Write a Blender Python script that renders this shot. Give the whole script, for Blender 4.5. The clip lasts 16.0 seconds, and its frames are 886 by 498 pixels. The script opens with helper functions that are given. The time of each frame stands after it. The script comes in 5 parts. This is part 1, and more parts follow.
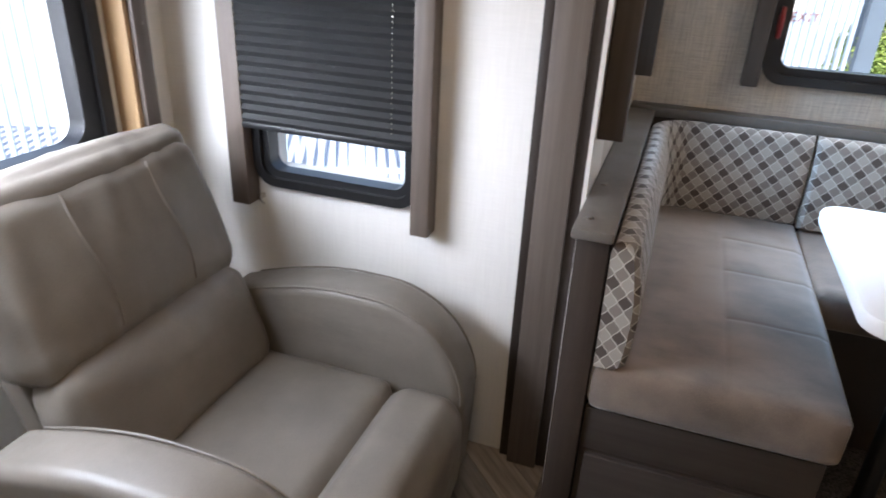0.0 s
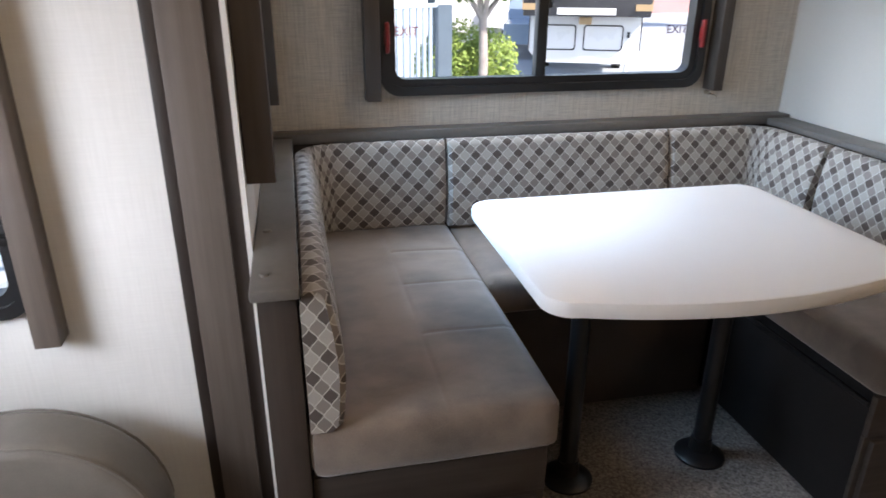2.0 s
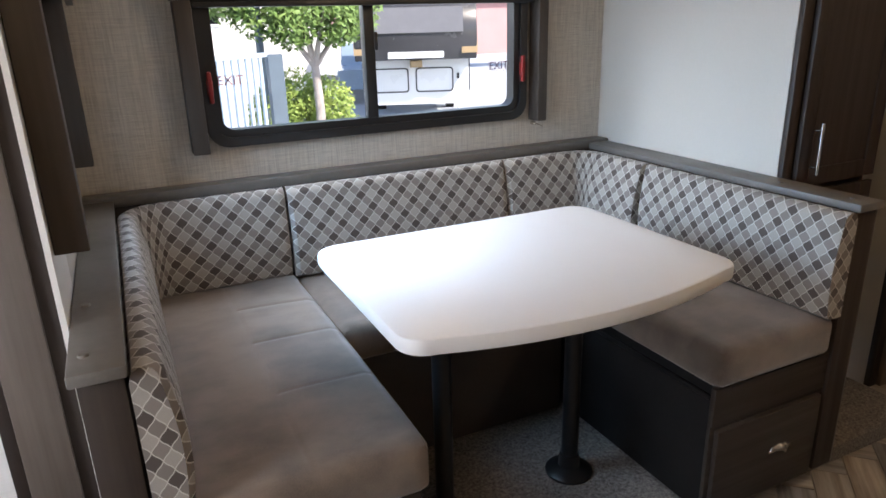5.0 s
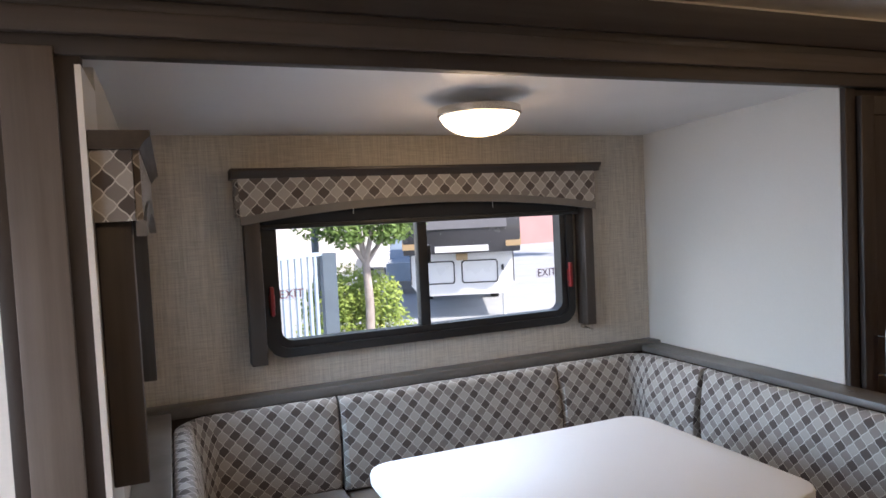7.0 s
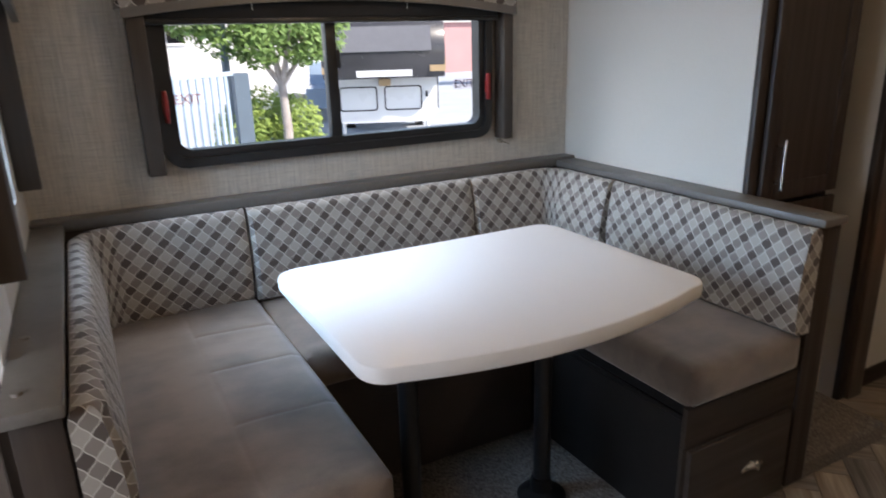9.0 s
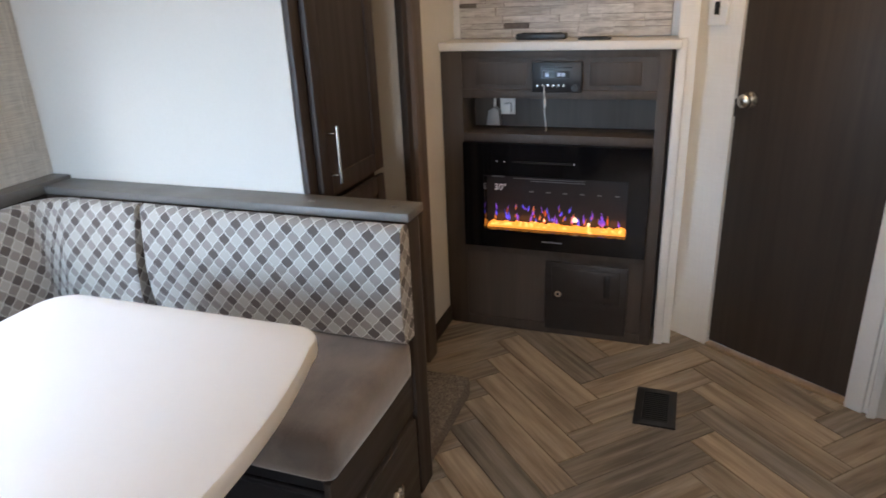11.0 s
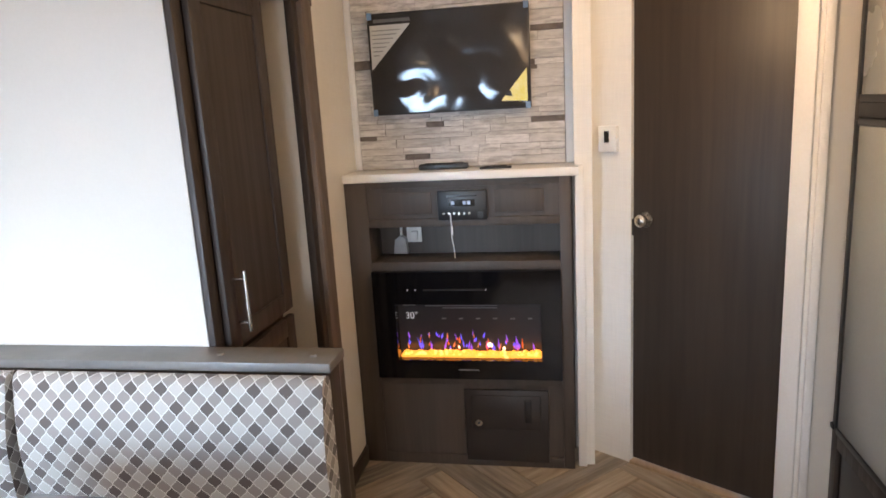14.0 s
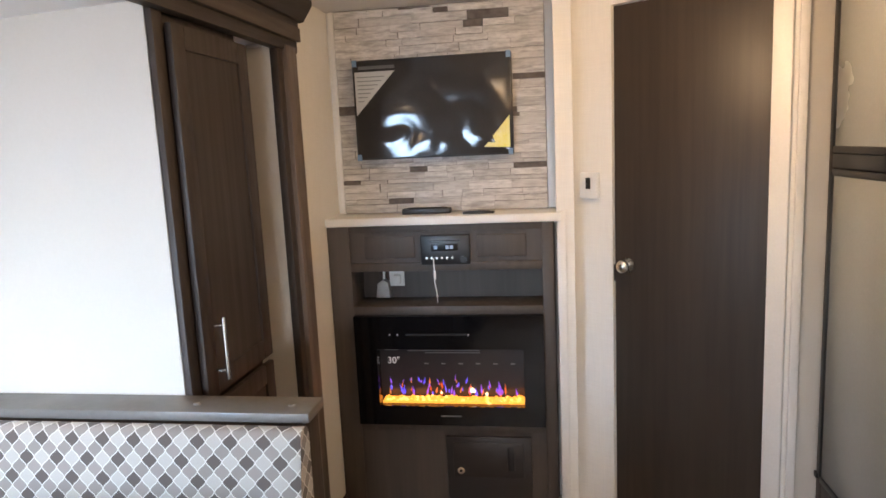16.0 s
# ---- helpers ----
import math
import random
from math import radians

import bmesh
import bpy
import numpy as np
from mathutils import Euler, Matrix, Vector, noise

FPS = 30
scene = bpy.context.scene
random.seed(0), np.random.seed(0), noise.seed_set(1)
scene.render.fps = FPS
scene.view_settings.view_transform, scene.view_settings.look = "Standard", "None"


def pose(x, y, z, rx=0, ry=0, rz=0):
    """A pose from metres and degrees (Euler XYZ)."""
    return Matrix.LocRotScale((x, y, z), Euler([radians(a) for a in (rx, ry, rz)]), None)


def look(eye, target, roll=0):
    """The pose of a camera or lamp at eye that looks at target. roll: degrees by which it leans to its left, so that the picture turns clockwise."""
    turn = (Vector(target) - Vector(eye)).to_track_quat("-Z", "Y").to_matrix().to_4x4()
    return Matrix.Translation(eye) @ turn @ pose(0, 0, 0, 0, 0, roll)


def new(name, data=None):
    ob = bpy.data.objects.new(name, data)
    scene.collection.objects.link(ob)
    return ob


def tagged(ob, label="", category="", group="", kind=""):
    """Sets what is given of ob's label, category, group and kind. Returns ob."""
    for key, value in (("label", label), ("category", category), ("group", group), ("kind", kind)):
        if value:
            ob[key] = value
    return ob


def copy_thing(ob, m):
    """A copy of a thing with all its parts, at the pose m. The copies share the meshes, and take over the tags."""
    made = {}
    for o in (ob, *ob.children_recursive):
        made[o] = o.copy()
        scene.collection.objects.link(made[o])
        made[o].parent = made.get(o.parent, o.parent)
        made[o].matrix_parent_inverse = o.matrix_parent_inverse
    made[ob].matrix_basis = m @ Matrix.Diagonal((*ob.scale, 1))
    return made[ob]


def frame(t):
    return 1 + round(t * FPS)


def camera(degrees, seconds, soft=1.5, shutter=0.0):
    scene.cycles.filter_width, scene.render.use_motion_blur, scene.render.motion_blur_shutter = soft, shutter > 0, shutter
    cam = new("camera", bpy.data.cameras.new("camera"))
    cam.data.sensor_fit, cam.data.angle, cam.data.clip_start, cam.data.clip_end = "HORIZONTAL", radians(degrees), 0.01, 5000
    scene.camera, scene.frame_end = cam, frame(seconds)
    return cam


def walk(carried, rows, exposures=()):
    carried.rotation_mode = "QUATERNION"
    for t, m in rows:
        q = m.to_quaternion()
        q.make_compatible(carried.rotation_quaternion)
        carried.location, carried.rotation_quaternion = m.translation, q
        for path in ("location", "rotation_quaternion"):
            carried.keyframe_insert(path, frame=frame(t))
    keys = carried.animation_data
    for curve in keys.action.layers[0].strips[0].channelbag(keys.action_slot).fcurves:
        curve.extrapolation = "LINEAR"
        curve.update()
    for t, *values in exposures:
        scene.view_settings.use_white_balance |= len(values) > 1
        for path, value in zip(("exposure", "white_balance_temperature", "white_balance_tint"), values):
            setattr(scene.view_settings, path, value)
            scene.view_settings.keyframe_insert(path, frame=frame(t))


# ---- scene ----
cam = camera(66.9, 16.0, soft=1.6, shutter=0.3)
PATH = [
    (0, (0.082, -0.132, 1.614), (-0.498, 1.581, 0.76), 2.7),
    (0.5, (0.082, -0.065, 1.593), (-0.278, 1.74, 0.809), 1.7),
    (1, (0.05, 0.007, 1.59), (-0.018, 1.849, 0.813), 1.3),
    (1.5, (0.02, 0.052, 1.586), (0.229, 1.89, 0.825), 0.7),
    (2, (0.023, 0.067, 1.59), (0.422, 1.875, 0.833), 0.3),
    (2.5, (0.033, 0.096, 1.574), (0.599, 1.861, 0.824), -0.5),
    (3, (0.034, 0.123, 1.565), (0.728, 1.85, 0.833), -1.1),
    (5.5, (0.06, 0.092, 1.587), (0.882, 1.824, 1.017), -2.1),
    (6, (0.043, 0.097, 1.642), (0.825, 1.892, 1.234), -2.4),
    (6.5, (0.036, 0.105, 1.682), (0.823, 1.933, 1.481), -2.4),
    (7, (0.035, 0.102, 1.661), (0.789, 1.952, 1.562), -2.8),
    (7.5, (0.038, 0.109, 1.664), (0.78, 1.964, 1.576), -2.2),
    (8, (0.062, 0.111, 1.641), (0.837, 1.936, 1.38), -1.5),
    (8.5, (0.074, 0.119, 1.625), (0.872, 1.895, 1.168), -1.3),
    (9, (0.098, 0.133, 1.571), (0.995, 1.818, 0.974), -1.6),
    (9.5, (0.163, 0.216, 1.536), (1.31, 1.683, 0.806), -0.2),
    (10, (0.321, 0.383, 1.556), (1.733, 1.574, 0.788), -0.7),
    (12.5, (0.498, 0.69, 1.594), (2.367, 0.963, 0.935), -3.6),
    (13, (0.525, 0.698, 1.595), (2.391, 1.027, 0.956), -4.4),
    (13.5, (0.533, 0.708, 1.624), (2.426, 1.071, 1.09), -4.4),
    (14, (0.53, 0.707, 1.631), (2.451, 1.071, 1.212), -3.3),
    (14.5, (0.525, 0.695, 1.648), (2.455, 1.065, 1.274), -2.9),
    (15, (0.529, 0.698, 1.648), (2.467, 1.055, 1.31), -2.6),
    (15.5, (0.537, 0.701, 1.644), (2.485, 1.027, 1.331), -2.6),
    (16, (0.538, 0.702, 1.651), (2.489, 1.017, 1.345), -2.7),
]
EXPOSURES = [(0.0, 1.66, 6500, 15), (1.0, 1.52, 6550, 15), (2.0, 1.43, 6700, 15), (3.0, 1.40, 6750, 15), (5.5, 1.43, 6800, 15), (7.0, 1.16, 6800, 18), (9.0, 1.18, 6700, 15), (10.0, 1.40, 6550, 13), (12.5, 2.46, 6800, 16), (16.0, 2.32, 7000, 17)]
walk(cam, [(t, look(eye, target, roll)) for t, eye, target, roll in PATH], EXPOSURES)

# ---- light ----
world = bpy.data.worlds.new("sky")
scene.world = world
world.use_nodes = True
wn = world.node_tree
sky = wn.nodes.new("ShaderNodeTexSky")
sky.sky_type, sky.sun_disc, sky.sun_elevation, sky.sun_rotation = "NISHITA", False, radians(46), radians(153)
wn.links.new(sky.outputs[0], wn.nodes["Background"].inputs[0])
wn.nodes["Background"].inputs[1].default_value = 0.13


def lamp(name, kind, m, energy, colour, size=0.1, size_y=None, spread=180):
    data = bpy.data.lights.new(name, kind)
    data.energy, data.color = energy, colour
    if kind == "SUN":
        data.angle = radians(size)
    elif kind == "AREA":
        data.size, data.spread = size, radians(spread)
        if size_y:
            data.shape, data.size_y = "RECTANGLE", size_y
    else:
        data.shadow_soft_size = size
    ob = new(name, data)
    ob.matrix_world = m
    return ob


SKYBLUE, WARM = (0.78, 0.88, 1.0), (1.0, 0.70, 0.40)
lamp("sun", "SUN", look((6, -12, 14), (0, 0, 0)), 3.0, (1.0, 0.95, 0.86), 0.5)
# daylight at the windows
WINDOWBLUE = (0.44, 0.70, 1.0)
lamp("daylight_slide_west", "AREA", look((-0.165, 2.08, 1.42), (2.0, 1.9, 0.55)), 3.7, WINDOWBLUE, 0.6, 0.45, 85)
lamp("daylight_slide_north", "AREA", look((1.0, 3.0, 2.05), (1.0, 1.75, 0.9)), 8.5, SKYBLUE, 1.3, 0.5)
lamp("daylight_west", "AREA", look((-1.55, 0.66, 1.35), (-0.85, 1.35, 0.55)), 8.5, SKYBLUE, 0.75, 0.65, 140)
# the bulbs of the slide-out and room ceiling lamps
lamp("bulb_slide", "POINT", pose(0.945, 1.985, 1.868), 1.05, WARM, 0.08)
lamp("bulb_room", "POINT", pose(2.45, 0.45, 2.13), 4.7, WARM, 0.1)
# warm fill added over the aisle, where no lamp is seen
lamp("fill_aisle", "POINT", pose(-0.2, 0.4, 2.13), 2.3, WARM, 0.1)


# ---- materials ----
def node(t, kind, **inputs):
    n = t.nodes.new(kind)
    for k, v in inputs.items():
        n.inputs[k.replace("_", " ")].default_value = v
    return n


def math_node(t, op, a, b=None, c=None):
    n = t.nodes.new("ShaderNodeMath")
    n.operation = op
    for i, v in enumerate((a, b, c)):
        if v is None:
            continue
        if isinstance(v, (int, float)):
            n.inputs[i].default_value = v
        else:
            t.links.new(v, n.inputs[i])
    return n.outputs[0]


def mix(t, fac, a, b):
    n = t.nodes.new("ShaderNodeMix")
    n.data_type = "RGBA"
    for i, v in ((0, fac), (6, a), (7, b)):
        if isinstance(v, (int, float)):
            n.inputs[i].default_value = v
        elif isinstance(v, tuple):
            n.inputs[i].default_value = (*v[:3], 1)
        else:
            t.links.new(v, n.inputs[i])
    return n.outputs[2]


def ramp(t, fac, lo, hi):
    n = t.nodes.new("ShaderNodeMapRange")
    n.inputs[1].default_value, n.inputs[2].default_value = lo, hi
    t.links.new(fac, n.inputs[0])
    return n.outputs[0]


def base(name, rough=0.5, metal=0.0, spec=0.5):
    m = bpy.data.materials.new(name)
    m.use_nodes = True
    b = m.node_tree.nodes["Principled BSDF"]
    b.inputs["Roughness"].default_value, b.inputs["Metallic"].default_value = rough, metal
    b.inputs["Specular IOR Level"].default_value = spec
    return m, m.node_tree, b


def coords(t, stretch=(1, 1, 1), by="Object", shift=0.0):
    tc = t.nodes.new("ShaderNodeTexCoord")
    mp = t.nodes.new("ShaderNodeMapping")
    mp.inputs["Scale"].default_value = stretch
    t.links.new(tc.outputs[by], mp.inputs[0])
    if shift:
        info = t.nodes.new("ShaderNodeObjectInfo")
        sc = t.nodes.new("ShaderNodeVectorMath")
        sc.operation = "SCALE"
        cb = t.nodes.new("ShaderNodeCombineXYZ")
        for i, k in enumerate((1.0, 0.37, 0.71)):
            t.links.new(math_node(t, "MULTIPLY", info.outputs["Random"], k), cb.inputs[i])
        sc.inputs[3].default_value = shift
        t.links.new(cb.outputs[0], sc.inputs[0])
        t.links.new(sc.outputs[0], mp.inputs[1])
    return mp.outputs[0]


def noise_of(t, vec, scale, detail=4.0, rough=0.55):
    n = node(t, "ShaderNodeTexNoise", Scale=scale, Detail=detail, Roughness=rough)
    t.links.new(vec, n.inputs["Vector"])
    return n.outputs["Fac"]


def bump(t, b, height, strength, distance=0.002):
    n = node(t, "ShaderNodeBump", Strength=strength, Distance=distance)
    t.links.new(height, n.inputs["Height"])
    t.links.new(n.outputs[0], b.inputs["Normal"])


def plain(name, a, c=None, rough=0.5, metal=0.0, coarse=3.0, fine=120.0, relief=0.12, spec=0.5, stretch=(1, 1, 1)):
    """Two tones mixed by a coarse and a fine noise, with a fine relief."""
    m, t, b = base(name, rough, metal, spec)
    c = c or tuple(v * 0.86 for v in a)
    v = coords(t, stretch)
    n1, n2 = noise_of(t, v, coarse), noise_of(t, v, fine, 3)
    f = math_node(t, "ADD", math_node(t, "MULTIPLY", n1, 0.65), math_node(t, "MULTIPLY", n2, 0.35))
    t.links.new(mix(t, ramp(t, f, 0.32, 0.68), a, c), b.inputs["Base Color"])
    t.links.new(ramp_to(t, n1, rough * 0.85, min(1.0, rough * 1.15)), b.inputs["Roughness"])
    bump(t, b, n2, relief, 0.001)
    return m


def ramp_to(t, fac, lo, hi):
    n = t.nodes.new("ShaderNodeMapRange")
    n.inputs[1].default_value, n.inputs[2].default_value = 0.3, 0.7
    n.inputs[3].default_value, n.inputs[4].default_value = lo, hi
    t.links.new(fac, n.inputs[0])
    return n.outputs[0]


def wood(name, a, c, along=2, rough=0.5, shift=0.0, fine=1.0, spec=0.4):
    """Streaked grain that runs along one axis."""
    m, t, b = base(name, rough, 0, spec)
    s = [38.0 * fine] * 3
    s[along] = 1.6 * fine
    v = coords(t, tuple(s), shift=shift)
    w = [6.0] * 3
    w[along] = 0.5
    v2 = coords(t, tuple(w), shift=shift)
    n1, n2 = noise_of(t, v, 1.0, 5, 0.6), noise_of(t, v2, 1.0, 3)
    f = math_node(t, "ADD", math_node(t, "MULTIPLY", n1, 0.6), math_node(t, "MULTIPLY", n2, 0.5))
    t.links.new(mix(t, ramp(t, f, 0.36, 0.74), a, c), b.inputs["Base Color"])
    t.links.new(ramp_to(t, n1, rough * 0.9, rough * 1.2), b.inputs["Roughness"])
    bump(t, b, n1, 0.15, 0.0008)
    return m


def weave(name, a, c, rough=0.75):
    """Wall paper printed and embossed like coarse linen."""
    m, t, b = base(name, rough, 0, 0.3)
    h = noise_of(t, coords(t, (12, 12, 260)), 1.0, 3)
    v = noise_of(t, coords(t, (190, 190, 9)), 1.0, 3)
    big = noise_of(t, coords(t), 1.6, 3)
    f = math_node(t, "ADD", math_node(t, "MULTIPLY", h, 0.42), math_node(t, "MULTIPLY", v, 0.42))
    f = math_node(t, "ADD", f, math_node(t, "MULTIPLY", big, 0.16))
    t.links.new(mix(t, ramp(t, f, 0.36, 0.62), a, c), b.inputs["Base Color"])
    bump(t, b, f, 0.25, 0.0012)
    return m


def lattice(name, light, mid, dark, line, w=0.0415, h=0.0475):
    """Woven ogee lattice: pale lines round light, taupe and dark lozenges."""
    m, t, b = base(name, 0.7, 0, 0.3)
    uv = t.nodes.new("ShaderNodeTexCoord")
    sp = t.nodes.new("ShaderNodeSeparateXYZ")
    t.links.new(uv.outputs["UV"], sp.inputs[0])
    u = math_node(t, "MULTIPLY", sp.outputs[0], 1 / w)
    v = math_node(t, "MULTIPLY", sp.outputs[1], 1 / h)
    p0, q0 = math_node(t, "ADD", u, v), math_node(t, "SUBTRACT", u, v)
    wig = lambda s: math_node(t, "MULTIPLY", math_node(t, "SINE", math_node(t, "MULTIPLY", s, 2 * math.pi)), 0.032)
    p, q = math_node(t, "ADD", p0, wig(q0)), math_node(t, "ADD", q0, wig(p0))
    edge = lambda s: math_node(t, "ABSOLUTE", math_node(t, "SUBTRACT", math_node(t, "FRACT", s), 0.5))
    near = math_node(t, "MAXIMUM", edge(p), edge(q))
    lines = ramp(t, near, 0.447, 0.475)
    par = lambda s: math_node(t, "GREATER_THAN", math_node(t, "FRACT", math_node(t, "MULTIPLY", math_node(t, "FLOOR", s), 0.5)), 0.25)
    pi, qi = par(p), par(q)
    both, none = math_node(t, "MULTIPLY", pi, qi), math_node(t, "MULTIPLY", math_node(t, "SUBTRACT", 1.0, pi), math_node(t, "SUBTRACT", 1.0, qi))
    col = mix(t, none, mix(t, both, mix(t, pi, mid, tuple(x * 0.88 for x in mid)), light), dark)
    thread = noise_of(t, coords(t), 420, 2)
    col = mix(t, math_node(t, "MULTIPLY", thread, 0.28), mix(t, lines, col, line), tuple(x * 0.5 for x in mid))
    t.links.new(col, b.inputs["Base Color"])
    b.inputs["Sheen Weight"].default_value = 0.13
    bump(t, b, math_node(t, "ADD", math_node(t, "MULTIPLY", thread, 0.5), lines), 0.2, 0.0008)
    return m


def glow(name, colour, strength):
    m, t, b = base(name, 0.4)
    b.inputs["Base Color"].default_value = (*colour, 1)
    b.inputs["Emission Color"].default_value = (*colour, 1)
    b.inputs["Emission Strength"].default_value = strength
    return m


def glass_mat(name, tint=(1, 1, 1), rough=0.0):
    m, t, b = base(name, rough)
    b.inputs["Transmission Weight"].default_value = 1.0
    b.inputs["IOR"].default_value = 1.02
    b.inputs["Base Color"].default_value = (*tint, 1)
    return m


def suede(name, a, c):
    """Napped cloth with brushed strokes and soft smudges."""
    m, t, b = base(name, 0.85, 0, 0.2)
    strokes = noise_of(t, coords(t, (9, 15, 9)), 1.0, 5, 0.6)
    smudge = noise_of(t, coords(t, (1, 1, 1)), 5.5, 2, 0.45)
    nap = noise_of(t, coords(t), 320, 3)
    f = math_node(t, "ADD", math_node(t, "MULTIPLY", strokes, 0.28), math_node(t, "MULTIPLY", smudge, 0.52))
    f = math_node(t, "ADD", f, math_node(t, "MULTIPLY", nap, 0.15))
    t.links.new(mix(t, ramp(t, f, 0.40, 0.60), a, c), b.inputs["Base Color"])
    bump(t, b, math_node(t, "ADD", math_node(t, "MULTIPLY", nap, 0.5), strokes), 0.3, 0.0012)
    return m


def leather(name, a, c):
    """Soft hide with a fine grain, slack creases and worn tones."""
    m, t, b = base(name, 0.4, 0, 0.45)
    creases = noise_of(t, coords(t, (5, 5, 13)), 1.0, 3, 0.5)
    grain = noise_of(t, coords(t), 280, 3)
    worn = noise_of(t, coords(t), 4.5, 4)
    f = math_node(t, "ADD", math_node(t, "MULTIPLY", worn, 0.7), math_node(t, "MULTIPLY", grain, 0.3))
    t.links.new(mix(t, ramp(t, f, 0.34, 0.66), a, c), b.inputs["Base Color"])
    t.links.new(ramp_to(t, worn, 0.34, 0.47), b.inputs["Roughness"])
    bump(t, b, math_node(t, "ADD", creases, math_node(t, "MULTIPLY", grain, 0.05)), 0.55, 0.012)
    return m


WHITE_WALL = weave("white_wallpaper", (0.80, 0.78, 0.74), (0.74, 0.72, 0.68))
LINEN_WALL = weave("linen_wallpaper", (0.62, 0.565, 0.485), (0.40, 0.362, 0.312))
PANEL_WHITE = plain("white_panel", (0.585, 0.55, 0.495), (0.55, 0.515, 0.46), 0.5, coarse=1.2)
TRIM_WHITE = plain("white_trim", (0.80, 0.78, 0.75), (0.72, 0.70, 0.67), 0.42)
CEILING = plain("ceiling_vinyl", (0.74, 0.72, 0.71), (0.69, 0.67, 0.66), 0.36, coarse=2, fine=300, relief=0.25)
GREY_WOOD = wood("grey_wood", (0.160, 0.125, 0.104), (0.088, 0.069, 0.057), 2)
# valance legs stand against the window light; their shade is in this darker colour
LEG_WOOD_SHADED = wood("valance_wood_shaded", (0.064, 0.051, 0.042), (0.042, 0.033, 0.027), 2)
GREY_WOOD_X = wood("grey_wood_lengthways", (0.085, 0.066, 0.053), (0.050, 0.039, 0.032), 0)
CAP_WOOD = plain("cap_laminate", (0.155, 0.142, 0.128), (0.115, 0.106, 0.096), 0.42, coarse=4, fine=60)
DARK_WOOD = wood("dark_wood", (0.047, 0.035, 0.029), (0.029, 0.021, 0.017), 2, 0.5)
DARK_WOOD_X = wood("dark_wood_lengthways", (0.048, 0.037, 0.031), (0.030, 0.023, 0.019), 0, 0.5)
HEARTH_WOOD = wood("hearth_wood", (0.078, 0.061, 0.050), (0.054, 0.042, 0.035), 2, 0.5)
DOOR_WOOD = wood("door_wood", (0.055, 0.041, 0.032), (0.032, 0.024, 0.019), 2, 0.42)
BENCH_WOOD = wood("bench_wood", (0.050, 0.040, 0.034), (0.031, 0.024, 0.020), 0, 0.5)
BLACK_PANEL = plain("black_panel", (0.030, 0.025, 0.024), (0.021, 0.018, 0.017), 0.42)
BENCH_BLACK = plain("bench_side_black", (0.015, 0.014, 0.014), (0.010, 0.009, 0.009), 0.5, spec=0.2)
UNDER_PANEL = plain("under_bench_panel", (0.062, 0.050, 0.046), (0.044, 0.036, 0.033), 0.5)
BLACK_PLASTIC = plain("black_plastic", (0.014, 0.014, 0.015), (0.009, 0.009, 0.010), 0.38)
BLACK_METAL = plain("black_metal", (0.012, 0.012, 0.013), (0.008, 0.008, 0.009), 0.35, relief=0.05)
BLACK_GLOSS = plain("black_glass", (0.006, 0.006, 0.007), (0.004, 0.004, 0.005), 0.08, relief=0.0)
BLIND = plain("black_blind", (0.010, 0.010, 0.011), (0.007, 0.007, 0.008), 0.75, fine=300)
CHROME = plain("brushed_nickel", (0.68, 0.65, 0.60), (0.58, 0.55, 0.51), 0.25, 1.0, relief=0.04)
SCREW = plain("screw_cap", (0.15, 0.137, 0.122), (0.12, 0.11, 0.10), 0.4)
LEATHER = leather("taupe_leather", (0.215, 0.190, 0.163), (0.158, 0.139, 0.118))
SUEDE = suede("taupe_suede", (0.195, 0.148, 0.116), (0.092, 0.070, 0.056))
SUEDE.node_tree.nodes["Principled BSDF"].inputs["Sheen Weight"].default_value = 0.5
LATTICE = lattice("lattice_fabric", (0.405, 0.372, 0.333), (0.250, 0.222, 0.198), (0.078, 0.062, 0.054), (0.62, 0.585, 0.53))
PIPING = plain("dark_seam", (0.06, 0.05, 0.045), None, 0.8)
TABLE_TOP = plain("white_laminate", (0.83, 0.825, 0.82), (0.81, 0.80, 0.795), 0.42, coarse=2, relief=0.03)
CARPET = plain("grey_carpet", (0.34, 0.305, 0.278), (0.050, 0.043, 0.039), 0.95, coarse=115, fine=260, relief=1.0, spec=0.1)
GROUT = plain("grout", (0.34, 0.29, 0.24), None, 0.9)
WHITE_PLASTIC = plain("white_plastic", (0.78, 0.78, 0.76), None, 0.4)
STEEL_GREY = plain("fridge_panel", (0.35, 0.355, 0.34), (0.31, 0.315, 0.30), 0.24, coarse=2, relief=0.02)
RED = plain("red_plastic", (0.22, 0.010, 0.010), None, 0.4)
GLASS = glass_mat("window_glass")
LAMP_GLASS = glow("lit_opal_glass", (1.0, 0.84, 0.60), 3.2)


# ---- helpers for meshes ----
def box(bm, x0, x1, y0, y1, z0, z1, bev=0.0, seg=2):
    m = Matrix.LocRotScale(((x0 + x1) / 2, (y0 + y1) / 2, (z0 + z1) / 2), None, (abs(x1 - x0), abs(y1 - y0), abs(z1 - z0)))
    vs = bmesh.ops.create_cube(bm, size=1.0, matrix=m)["verts"]
    if bev:
        es = list({e for v in vs for e in v.link_edges})
        bmesh.ops.bevel(bm, geom=es, offset=bev, segments=seg, profile=0.5, affect="EDGES")
    return bm


def B(*a, **k):
    return box(bmesh.new(), *a, **k)


def rod(bm, p, q, r, n=16, r2=None):
    p, q = Vector(p), Vector(q)
    d = q - p
    m = Matrix.Translation((p + q) / 2) @ d.to_track_quat("Z", "Y").to_matrix().to_4x4()
    bmesh.ops.create_cone(bm, cap_ends=True, segments=n, radius1=r, radius2=r if r2 is None else r2, depth=d.length, matrix=m)
    return bm


